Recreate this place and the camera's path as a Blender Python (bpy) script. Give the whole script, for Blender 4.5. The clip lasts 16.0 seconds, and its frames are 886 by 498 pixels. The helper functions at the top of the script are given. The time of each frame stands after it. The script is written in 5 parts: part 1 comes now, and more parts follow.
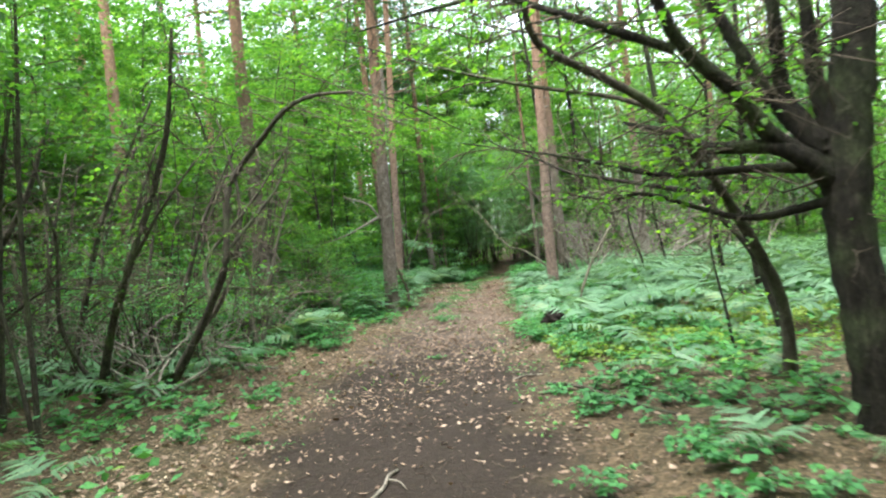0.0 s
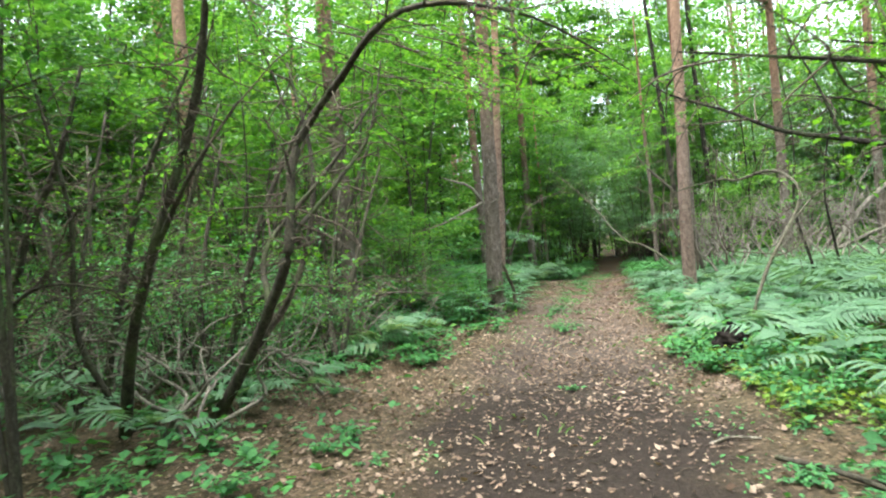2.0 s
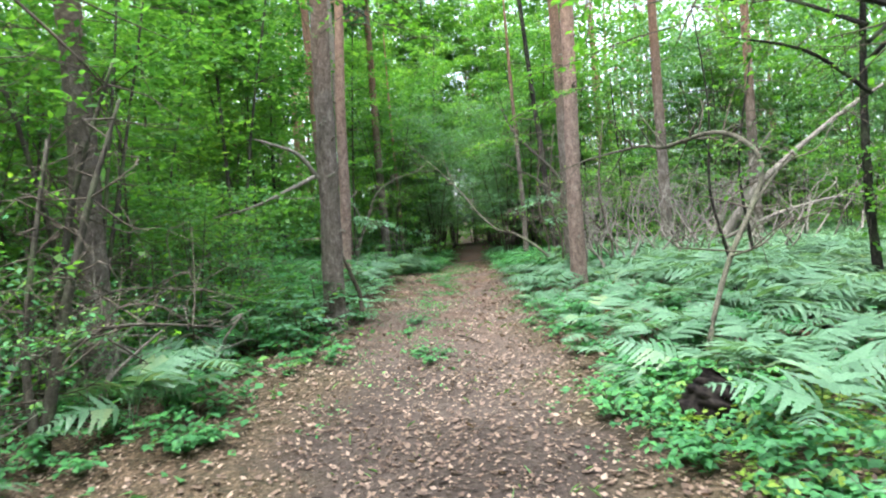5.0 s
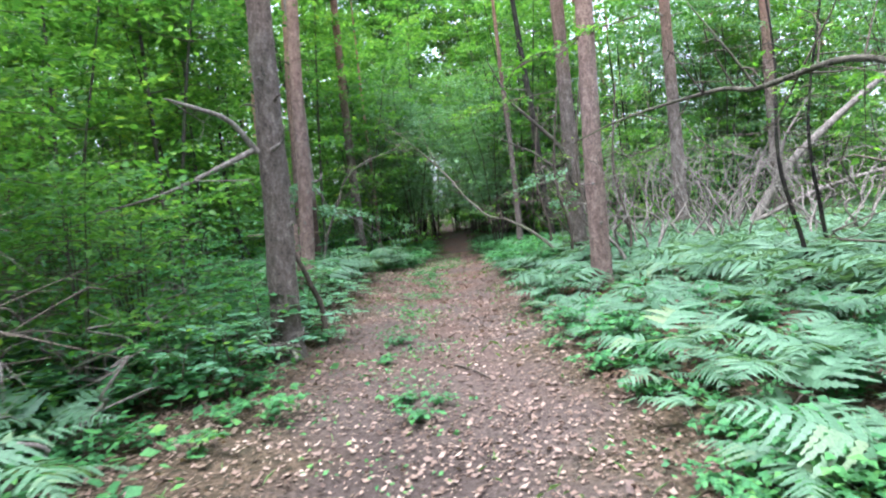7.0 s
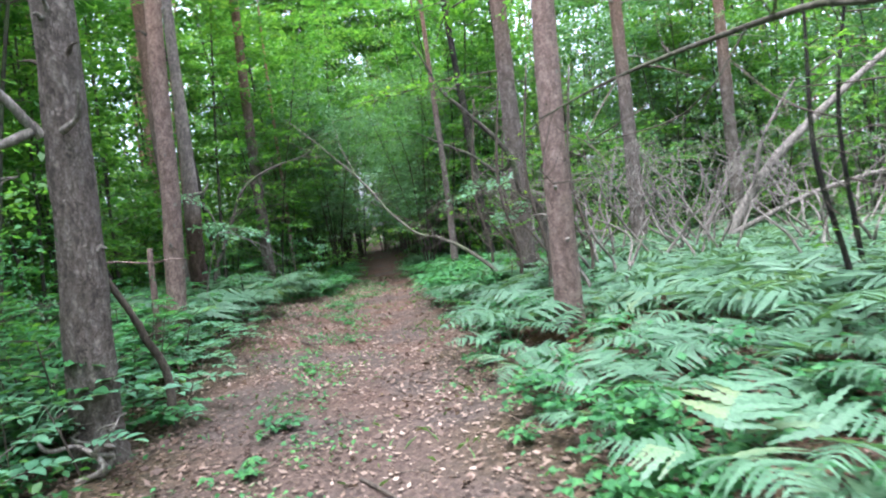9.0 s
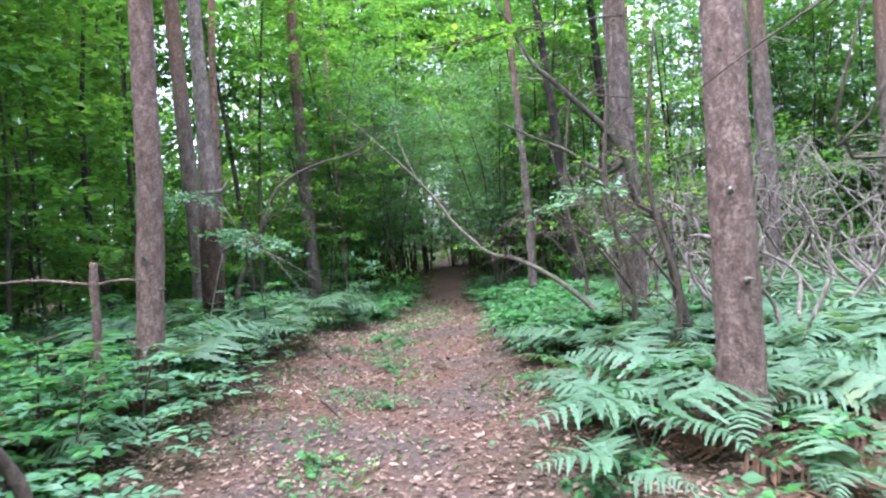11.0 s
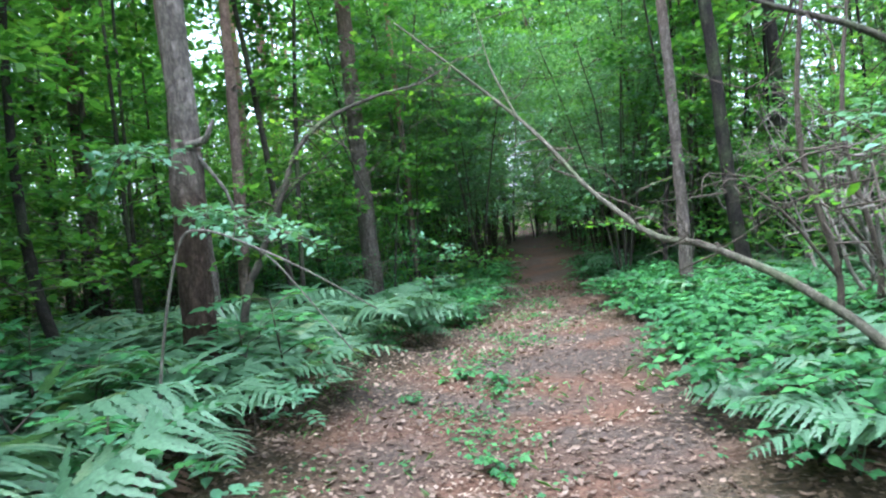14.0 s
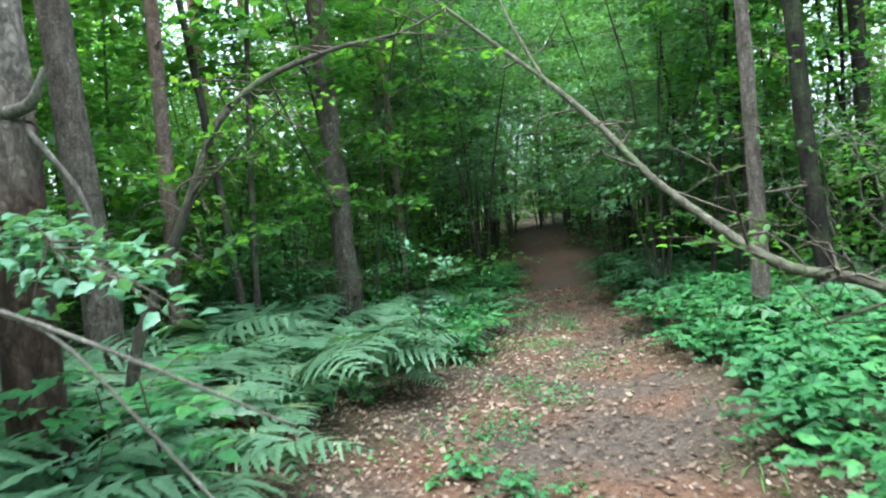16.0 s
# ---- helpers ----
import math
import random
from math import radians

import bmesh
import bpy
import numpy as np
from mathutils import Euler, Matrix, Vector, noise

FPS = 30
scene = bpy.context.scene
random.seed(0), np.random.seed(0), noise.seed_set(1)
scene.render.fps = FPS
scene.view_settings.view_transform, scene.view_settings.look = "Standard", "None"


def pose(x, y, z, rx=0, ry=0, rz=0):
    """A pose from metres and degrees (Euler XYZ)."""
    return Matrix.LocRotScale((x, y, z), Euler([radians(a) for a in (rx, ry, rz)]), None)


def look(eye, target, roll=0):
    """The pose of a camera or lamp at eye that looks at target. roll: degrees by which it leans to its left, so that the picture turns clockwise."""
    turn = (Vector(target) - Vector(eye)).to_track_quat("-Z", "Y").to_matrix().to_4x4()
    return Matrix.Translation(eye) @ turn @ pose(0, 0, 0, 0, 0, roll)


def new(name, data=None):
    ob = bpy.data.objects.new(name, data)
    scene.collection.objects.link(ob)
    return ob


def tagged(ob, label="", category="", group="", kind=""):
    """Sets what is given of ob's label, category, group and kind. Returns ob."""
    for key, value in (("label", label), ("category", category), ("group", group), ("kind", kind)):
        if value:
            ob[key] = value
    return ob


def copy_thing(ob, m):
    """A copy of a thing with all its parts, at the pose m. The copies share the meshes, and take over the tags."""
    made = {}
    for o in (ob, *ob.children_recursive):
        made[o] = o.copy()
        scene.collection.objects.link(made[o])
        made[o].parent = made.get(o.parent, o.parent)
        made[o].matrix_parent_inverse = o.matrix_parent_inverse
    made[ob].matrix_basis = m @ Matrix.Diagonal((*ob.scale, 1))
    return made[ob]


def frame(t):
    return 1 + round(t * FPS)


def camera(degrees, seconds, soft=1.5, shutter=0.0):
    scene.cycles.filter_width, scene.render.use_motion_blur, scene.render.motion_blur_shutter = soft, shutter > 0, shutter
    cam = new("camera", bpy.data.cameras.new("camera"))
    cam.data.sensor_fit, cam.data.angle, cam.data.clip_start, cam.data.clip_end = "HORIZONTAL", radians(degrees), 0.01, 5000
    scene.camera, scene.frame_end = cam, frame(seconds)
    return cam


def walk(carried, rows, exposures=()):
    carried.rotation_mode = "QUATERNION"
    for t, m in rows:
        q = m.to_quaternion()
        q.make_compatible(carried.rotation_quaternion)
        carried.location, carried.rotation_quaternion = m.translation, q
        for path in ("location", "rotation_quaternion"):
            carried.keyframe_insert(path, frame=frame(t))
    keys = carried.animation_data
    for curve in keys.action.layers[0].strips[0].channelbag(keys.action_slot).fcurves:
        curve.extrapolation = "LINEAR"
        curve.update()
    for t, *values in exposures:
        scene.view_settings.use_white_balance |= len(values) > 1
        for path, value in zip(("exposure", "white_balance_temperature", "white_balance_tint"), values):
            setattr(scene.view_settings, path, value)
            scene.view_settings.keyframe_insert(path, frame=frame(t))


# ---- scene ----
cam = camera(65.0, 16.0, soft=2.1, shutter=0.4)
EV = 2.7
PATH = [
    (0, (0.105, -0.099, 1.482), (0.083, 1.901, 1.47), -6.1),
    (0.5, (0.029, 0.607, 1.515), (-0.113, 2.602, 1.494), -5.7),
    (1, (-0.136, 1.104, 1.508), (-0.383, 3.089, 1.509), -5.5),
    (1.5, (-0.332, 1.638, 1.553), (-0.598, 3.62, 1.541), -4.9),
    (2, (-0.421, 2.254, 1.487), (-0.694, 4.236, 1.479), -4.9),
    (2.5, (-0.472, 2.815, 1.474), (-0.737, 4.797, 1.461), -5.0),
    (3, (-0.6, 3.429, 1.467), (-0.795, 5.419, 1.425), -4.9),
    (3.5, (-0.543, 3.979, 1.428), (-0.679, 5.974, 1.373), -4.6),
    (4, (-0.469, 4.488, 1.534), (-0.587, 6.483, 1.466), -4.4),
    (4.5, (-0.416, 5.093, 1.47), (-0.364, 7.09, 1.364), -4.6),
    (4.7, (-0.409, 5.306, 1.513), (-0.294, 7.301, 1.433), -4.1),
    (6.8, (-0.363, 7.772, 1.437), (-0.184, 9.759, 1.307), -6.4),
    (7, (-0.319, 8.023, 1.493), (-0.126, 10.009, 1.368), -6.2),
    (7.5, (-0.226, 8.628, 1.476), (0.039, 10.605, 1.336), -5.9),
    (8, (-0.11, 9.177, 1.486), (0.323, 11.125, 1.345), -5.6),
    (8.5, (0.081, 9.81, 1.45), (0.537, 11.752, 1.314), -6.7),
    (9, (0.115, 10.357, 1.423), (0.507, 12.316, 1.328), -6.9),
    (9.2, (0.118, 10.643, 1.454), (0.504, 12.603, 1.357), -6.2),
    (11.3, (0.579, 13.203, 1.417), (0.761, 15.195, 1.387), -4.6),
    (11.5, (0.612, 13.481, 1.38), (0.784, 15.473, 1.334), -4.6),
    (12, (0.618, 14.002, 1.47), (0.697, 16.0, 1.426), -4.9),
    (12.5, (0.44, 14.592, 1.444), (0.42, 16.592, 1.392), -4.8),
    (13, (0.416, 15.062, 1.521), (0.406, 17.061, 1.455), -5.0),
    (13.5, (0.463, 15.706, 1.579), (0.464, 17.705, 1.514), -6.0),
    (14, (0.45, 16.311, 1.53), (0.432, 18.308, 1.416), -5.9),
    (14.5, (0.503, 16.854, 1.533), (0.558, 18.847, 1.378), -6.7),
    (15, (0.566, 17.463, 1.526), (0.612, 19.455, 1.352), -7.3),
    (15.5, (0.512, 17.909, 1.525), (0.5, 19.903, 1.367), -6.8),
    (16, (0.495, 18.337, 1.633), (0.48, 20.331, 1.479), -5.8),
]
walk(cam, [(t, look(eye, target, roll)) for t, eye, target, roll in PATH],
     [(0, EV - .04, 6250, 4), (4.5, EV + .02, 5950, 7), (7, EV + .08, 5450, 19), (9, EV, 5450, 18), (11.5, EV + .3, 5350, 27), (13.5, EV + .28, 5150, 16), (16, EV + .22, 5450, 2)])
SKY, SUN = 0.15, 1.3

# ---------- light ----------
world = bpy.data.worlds.new("overcast_sky")
scene.world = world
world.use_nodes = True
wn = world.node_tree
sky = wn.nodes.new("ShaderNodeTexSky")
sky.sky_type = "NISHITA"
sky.sun_disc = False
sky.sun_elevation, sky.sun_rotation = radians(76), radians(215)
sky.air_density, sky.dust_density, sky.ozone_density = 1.0, 4.0, 1.0
veil = wn.nodes.new("ShaderNodeHueSaturation")
veil.inputs["Saturation"].default_value = 0.35
wn.links.new(sky.outputs[0], veil.inputs["Color"])
wn.links.new(veil.outputs[0], wn.nodes["Background"].inputs[0])
wn.nodes["Background"].inputs[1].default_value = SKY
sun_data = bpy.data.lights.new("sun", "SUN")
sun_data.energy, sun_data.angle, sun_data.color = SUN, radians(50), (1.0, 0.96, 0.88)
sun = new("sun", sun_data)
sun.matrix_world = look((-3.5, 7, 24), (0, 12, 0))

# ---------- materials ----------


def mat(name):
    m = bpy.data.materials.new(name)
    m.use_nodes = True
    nt = m.node_tree
    return m, nt, nt.nodes["Principled BSDF"], nt.nodes["Material Output"]


def node(nt, kind, **inputs):
    n = nt.nodes.new(kind)
    for k, v in inputs.items():
        n.inputs[k.replace("_", " ")].default_value = v
    return n


def ramp(nt, src, stops):
    r = nt.nodes.new("ShaderNodeValToRGB")
    while len(r.color_ramp.elements) < len(stops):
        r.color_ramp.elements.new(0.5)
    for e, (p, c) in zip(r.color_ramp.elements, stops):
        e.position, e.color = p, (*c, 1)
    nt.links.new(src, r.inputs[0])
    return r


def mixed(nt, fac, a, b, blend="MIX"):
    x = nt.nodes.new("ShaderNodeMix")
    x.data_type, x.blend_type = "RGBA", blend
    for sock, v in ((x.inputs[0], fac), (x.inputs[6], a), (x.inputs[7], b)):
        if isinstance(v, (int, float)):
            sock.default_value = v
        elif isinstance(v, tuple):
            sock.default_value = (*v, 1)
        else:
            nt.links.new(v, sock)
    return x.outputs[2]


def leaf_material(name, stops, through_light=0.45, gloss=0.35, rough=0.45):
    """Thin leaf: diffuse and translucent green with a soft sheen, varied leaf by leaf and in broad drifts."""
    m, nt, bsdf, out = mat(name)
    geo = nt.nodes.new("ShaderNodeNewGeometry")
    tex = nt.nodes.new("ShaderNodeTexCoord")
    drift = node(nt, "ShaderNodeTexNoise", Scale=0.55, Detail=3.0)
    nt.links.new(geo.outputs["Position"], drift.inputs["Vector"])
    add = nt.nodes.new("ShaderNodeMath")
    add.operation = "MULTIPLY_ADD"
    nt.links.new(geo.outputs["Random Per Island"], add.inputs[0])
    add.inputs[1].default_value = 0.62
    sub = nt.nodes.new("ShaderNodeMath")
    sub.operation = "MULTIPLY_ADD"
    nt.links.new(drift.outputs[0], sub.inputs[0])
    sub.inputs[1].default_value, sub.inputs[2].default_value = 1.1, -0.36
    nt.links.new(sub.outputs[0], add.inputs[2])
    col = ramp(nt, add.outputs[0], stops).outputs[0]
    vein = node(nt, "ShaderNodeTexNoise", Scale=60.0, Detail=2.0)
    nt.links.new(tex.outputs["Object"], vein.inputs["Vector"])
    shade = ramp(nt, vein.outputs[0], [(0.3, (0.72, 0.72, 0.72)), (0.7, (1.12, 1.12, 1.12))]).outputs[0]
    col = mixed(nt, 1.0, col, shade, "MULTIPLY")
    nt.links.new(col, bsdf.inputs["Base Color"])
    bsdf.inputs["Roughness"].default_value = rough
    bsdf.inputs["Specular IOR Level"].default_value = gloss
    tr = nt.nodes.new("ShaderNodeBsdfTranslucent")
    warm = mixed(nt, 1.0, col, (1.25, 1.2, 0.55), "MULTIPLY")
    nt.links.new(warm, tr.inputs["Color"])
    ms = nt.nodes.new("ShaderNodeMixShader")
    ms.inputs[0].default_value = through_light
    nt.links.new(bsdf.outputs[0], ms.inputs[1])
    nt.links.new(tr.outputs[0], ms.inputs[2])
    nt.links.new(ms.outputs[0], out.inputs[0])
    return m


def bark_material(name, stops, scale=7.0, stretch=0.22, bump=0.6, upper=None, moss=0.0):
    """Bark: cracked plates stretched along the trunk, fine grain, optional warmer upper bark and moss."""
    m, nt, bsdf, out = mat(name)
    tex = nt.nodes.new("ShaderNodeTexCoord")
    mp = nt.nodes.new("ShaderNodeMapping")
    mp.inputs["Scale"].default_value = (1, 1, stretch)
    nt.links.new(tex.outputs["Object"], mp.inputs[0])
    wob = node(nt, "ShaderNodeTexNoise", Scale=scale * 1.6, Detail=6.0, Roughness=0.7)
    nt.links.new(mp.outputs[0], wob.inputs["Vector"])
    cell = nt.nodes.new("ShaderNodeTexVoronoi")
    cell.feature = "DISTANCE_TO_EDGE"
    cell.inputs["Scale"].default_value = scale * 2.2
    dist = mixed(nt, 0.18, mp.outputs[0], wob.outputs["Color"], "ADD")
    nt.links.new(dist, cell.inputs["Vector"])
    scale_map = nt.nodes.new("ShaderNodeMapping")
    scale_map.inputs["Scale"].default_value = (1, 1, min(1, stretch * 2.4))
    nt.links.new(tex.outputs["Object"], scale_map.inputs[0])
    flake = nt.nodes.new("ShaderNodeTexVoronoi")
    flake.inputs["Scale"].default_value = scale * 5.0
    nt.links.new(mixed(nt, 0.08, scale_map.outputs[0], wob.outputs["Color"], "ADD"), flake.inputs["Vector"])
    plate = ramp(nt, flake.outputs["Color"], [(0.1, (0.55, 0.55, 0.55)), (0.9, (1.35, 1.32, 1.28))]).outputs[0]
    rim = ramp(nt, flake.outputs["Distance"], [(0.35, (1, 1, 1)), (0.75, (0.45, 0.43, 0.42))]).outputs[0]
    crack = ramp(nt, cell.outputs["Distance"], [(0.0, (0.42, 0.4, 0.39)), (0.12, (1, 1, 1))]).outputs[0]
    crack = mixed(nt, 0.7, crack, mixed(nt, 1.0, plate, rim, "MULTIPLY"), "MULTIPLY")
    col = ramp(nt, wob.outputs[0], stops).outputs[0]
    if upper:
        geo = nt.nodes.new("ShaderNodeNewGeometry")
        sep = nt.nodes.new("ShaderNodeSeparateXYZ")
        nt.links.new(geo.outputs["Position"], sep.inputs[0])
        wide = node(nt, "ShaderNodeTexNoise", Scale=1.3, Detail=3.0)
        nt.links.new(tex.outputs["Object"], wide.inputs["Vector"])
        ma = nt.nodes.new("ShaderNodeMath")
        ma.operation = "MULTIPLY_ADD"
        nt.links.new(wide.outputs[0], ma.inputs[0])
        ma.inputs[1].default_value = 2.2
        nt.links.new(sep.outputs["Z"], ma.inputs[2])
        fac = nt.nodes.new("ShaderNodeMapRange")
        nt.links.new(ma.outputs[0], fac.inputs[0])
        fac.inputs[1].default_value, fac.inputs[2].default_value = upper[1], upper[2]
        up = ramp(nt, wob.outputs[0], [(0.3, tuple(c * 0.6 for c in upper[0])), (0.7, upper[0])]).outputs[0]
        col = mixed(nt, fac.outputs[0], col, up)
    if moss:
        mo = node(nt, "ShaderNodeTexNoise", Scale=2.6, Detail=5.0)
        nt.links.new(tex.outputs["Object"], mo.inputs["Vector"])
        f = ramp(nt, mo.outputs[0], [(0.5, (0, 0, 0)), (0.68, (moss, moss, moss))]).outputs[0]
        col = mixed(nt, f, col, (0.09, 0.12, 0.05))
    col = mixed(nt, 0.75, col, crack, "MULTIPLY")
    nt.links.new(col, bsdf.inputs["Base Color"])
    bsdf.inputs["Roughness"].default_value = 0.92
    bsdf.inputs["Specular IOR Level"].default_value = 0.2
    hi = mixed(nt, 0.5, wob.outputs[0], crack)
    bp = node(nt, "ShaderNodeBump", Strength=min(1.0, bump * 1.2), Distance=0.03)
    nt.links.new(hi, bp.inputs["Height"])
    nt.links.new(bp.outputs[0], bsdf.inputs["Normal"])
    return m


LEAF = leaf_material("broadleaf", [(0.0, (0.03, 0.1, 0.016)), (0.45, (0.07, 0.195, 0.022)), (0.8, (0.13, 0.3, 0.03)), (1.0, (0.23, 0.37, 0.04))], 0.6)
LEAF_FAR = leaf_material("far_leaves", [(0.0, (0.03, 0.1, 0.024)), (0.45, (0.07, 0.195, 0.034)), (0.8, (0.13, 0.29, 0.045)), (1.0, (0.22, 0.36, 0.05))], 0.6)
COOL_LEAF = leaf_material("shade_leaves", [(0.0, (0.035, 0.1, 0.05)), (0.5, (0.08, 0.19, 0.09)), (1.0, (0.16, 0.3, 0.13))], 0.5, 0.5)
LIME = leaf_material("sorrel_leaf", [(0.0, (0.07, 0.14, 0.02)), (0.5, (0.14, 0.24, 0.03)), (1.0, (0.26, 0.34, 0.05))], 0.4)
NEEDLE = leaf_material("pine_needles", [(0.0, (0.022, 0.06, 0.022)), (1.0, (0.055, 0.13, 0.04))], 0.25)
FERN = leaf_material("bracken", [(0.0, (0.048, 0.11, 0.05)), (0.4, (0.086, 0.18, 0.092)), (0.8, (0.132, 0.242, 0.134)), (1.0, (0.21, 0.265, 0.12))], 0.38, 0.4, 0.5)
BRAMBLE = leaf_material("bramble_leaf", [(0.0, (0.028, 0.1, 0.034)), (0.5, (0.055, 0.185, 0.06)), (0.85, (0.09, 0.27, 0.07)), (1.0, (0.2, 0.34, 0.06))], 0.4, 0.3, 0.5)
DEAD_FERN = leaf_material("dead_bracken", [(0.0, (0.045, 0.026, 0.016)), (0.5, (0.1, 0.056, 0.033)), (1.0, (0.18, 0.11, 0.066))], 0.2, 0.2, 0.7)
GRASS = leaf_material("grass_blade", [(0.0, (0.05, 0.12, 0.03)), (1.0, (0.12, 0.23, 0.06))], 0.4)
PALE_LEAF = leaf_material("pale_leaf", [(0.0, (0.08, 0.21, 0.11)), (1.0, (0.16, 0.34, 0.19))], 0.4, 0.6, 0.38)
LITTER = leaf_material("dead_leaf", [(0.0, (0.045, 0.027, 0.018)), (0.35, (0.1, 0.063, 0.043)), (0.62, (0.19, 0.13, 0.092)), (0.88, (0.32, 0.24, 0.18)), (1.0, (0.46, 0.37, 0.29))], 0.12, 0.3, 0.6)
PINE_BARK = bark_material("pine_bark", [(0.28, (0.06, 0.047, 0.038)), (0.5, (0.15, 0.125, 0.102)), (0.75, (0.27, 0.235, 0.2))], 10.0, 0.4, 0.7, ((0.3, 0.18, 0.115), 4.2, 6.8))
RED_BARK = bark_material("red_pine_bark", [(0.28, (0.1, 0.068, 0.054)), (0.5, (0.22, 0.158, 0.128)), (0.75, (0.35, 0.268, 0.226))], 11.0, 0.5, 0.6, ((0.46, 0.28, 0.19), 4.0, 6.6))
DARK_BARK = bark_material("dark_bark", [(0.3, (0.012, 0.01, 0.008)), (0.55, (0.032, 0.027, 0.021)), (0.8, (0.065, 0.056, 0.045))], 9.0, 0.3, 0.7, None, 0.5)
STEM_BARK = bark_material("shrub_bark", [(0.3, (0.03, 0.026, 0.02)), (0.55, (0.075, 0.067, 0.05)), (0.8, (0.14, 0.128, 0.1))], 12.0, 0.3, 0.35, None, 0.8)
DEAD_BARK = bark_material("dead_wood", [(0.3, (0.11, 0.097, 0.078)), (0.55, (0.235, 0.212, 0.175)), (0.8, (0.4, 0.37, 0.315))], 14.0, 0.15, 0.35)
MOSS_BARK = bark_material("mossy_bark", [(0.3, (0.05, 0.047, 0.032)), (0.55, (0.12, 0.112, 0.08)), (0.8, (0.21, 0.2, 0.15))], 12.0, 0.3, 0.35, None, 0.6)
BROWN_BARK = bark_material("brown_bark", [(0.28, (0.03, 0.02, 0.015)), (0.5, (0.085, 0.055, 0.04)), (0.75, (0.15, 0.105, 0.08))], 7.0, 0.3, 0.8, ((0.31, 0.26, 0.22), 2.9, 3.5))
TWIG = bark_material("twig_bark", [(0.3, (0.05, 0.04, 0.03)), (0.7, (0.14, 0.115, 0.085))], 20.0, 0.3, 0.2)
CHAR, cnt, cb, _ = mat("charred_wood")
cn = node(cnt, "ShaderNodeTexNoise", Scale=14.0, Detail=6.0)
cnt.links.new(ramp(cnt, cn.outputs[0], [(0.35, (0.006, 0.005, 0.005)), (0.75, (0.03, 0.025, 0.02))]).outputs[0], cb.inputs["Base Color"])
cb.inputs["Roughness"].default_value = 0.95
cb.inputs["Specular IOR Level"].default_value = 0.05


def ground_material():
    m, nt, bsdf, out = mat("forest_floor")
    geo = nt.nodes.new("ShaderNodeNewGeometry")
    at = nt.nodes.new("ShaderNodeAttribute")
    at.attribute_name = "trodden"
    sep = nt.nodes.new("ShaderNodeSeparateXYZ")
    nt.links.new(geo.outputs["Position"], sep.inputs[0])
    broad = node(nt, "ShaderNodeTexNoise", Scale=0.7, Detail=5.0, Roughness=0.6)
    fine = node(nt, "ShaderNodeTexNoise", Scale=22.0, Detail=8.0, Roughness=0.75)
    grit = nt.nodes.new("ShaderNodeTexVoronoi")
    grit.inputs["Scale"].default_value = 38.0
    for n in (broad, fine, grit):
        nt.links.new(geo.outputs["Position"], n.inputs["Vector"])
    soil = ramp(nt, fine.outputs[0], [(0.3, (0.032, 0.024, 0.019)), (0.55, (0.085, 0.065, 0.051)), (0.75, (0.16, 0.126, 0.102))]).outputs[0]
    # wet mud near the start, darkened further for the shade under the oak
    wet_shaded = ramp(nt, fine.outputs[0], [(0.3, (0.010, 0.0072, 0.0055)), (0.55, (0.024, 0.017, 0.013)), (0.75, (0.046, 0.033, 0.025))]).outputs[0]
    wet_shade_fade = nt.nodes.new("ShaderNodeMapRange")
    wob = nt.nodes.new("ShaderNodeMath")
    wob.operation = "MULTIPLY_ADD"
    nt.links.new(broad.outputs[0], wob.inputs[0])
    wob.inputs[1].default_value = 7.0
    nt.links.new(sep.outputs["Y"], wob.inputs[2])
    nt.links.new(wob.outputs[0], wet_shade_fade.inputs[0])
    wet_shade_fade.inputs[1].default_value, wet_shade_fade.inputs[2].default_value = 12.0, 16.5
    needles = ramp(nt, fine.outputs[0], [(0.3, (0.04, 0.022, 0.014)), (0.55, (0.12, 0.066, 0.042)), (0.75, (0.2, 0.12, 0.08))]).outputs[0]
    drift = node(nt, "ShaderNodeTexNoise", Scale=1.1, Detail=4.0)
    nt.links.new(geo.outputs["Position"], drift.inputs["Vector"])
    reach = nt.nodes.new("ShaderNodeMapRange")
    nt.links.new(sep.outputs["Y"], reach.inputs[0])
    reach.inputs[1].default_value, reach.inputs[2].default_value = 12.0, 21.0
    patch = ramp(nt, drift.outputs[0], [(0.42, (0, 0, 0)), (0.58, (1, 1, 1))]).outputs[0]
    soil = mixed(nt, mixed(nt, 1.0, patch, reach.outputs[0], "MULTIPLY"), soil, needles)
    path = mixed(nt, wet_shade_fade.outputs[0], wet_shaded, soil)
    duff = ramp(nt, grit.outputs["Color"], [(0.1, (0.02, 0.013, 0.009)), (0.5, (0.06, 0.036, 0.022)), (0.9, (0.13, 0.084, 0.055))]).outputs[0]
    duff = mixed(nt, broad.outputs[0], duff, mixed(nt, 0.5, duff, (0.05, 0.06, 0.03)))
    nt.links.new(mixed(nt, at.outputs["Fac"], duff, path), bsdf.inputs["Base Color"])
    damp = nt.nodes.new("ShaderNodeMapRange")
    nt.links.new(wet_shade_fade.outputs[0], damp.inputs[0])
    damp.inputs[3].default_value, damp.inputs[4].default_value = 0.78, 0.92
    nt.links.new(damp.outputs[0], bsdf.inputs["Roughness"])
    bsdf.inputs["Specular IOR Level"].default_value = 0.12
    hi = mixed(nt, 0.4, fine.outputs[0], grit.outputs["Distance"])
    bp = node(nt, "ShaderNodeBump", Strength=0.9, Distance=0.03)
    nt.links.new(hi, bp.inputs["Height"])
    nt.links.new(bp.outputs[0], bsdf.inputs["Normal"])
    return m


GROUND = ground_material()

# ---------- geometry helpers ----------
rng = np.random.default_rng(7)


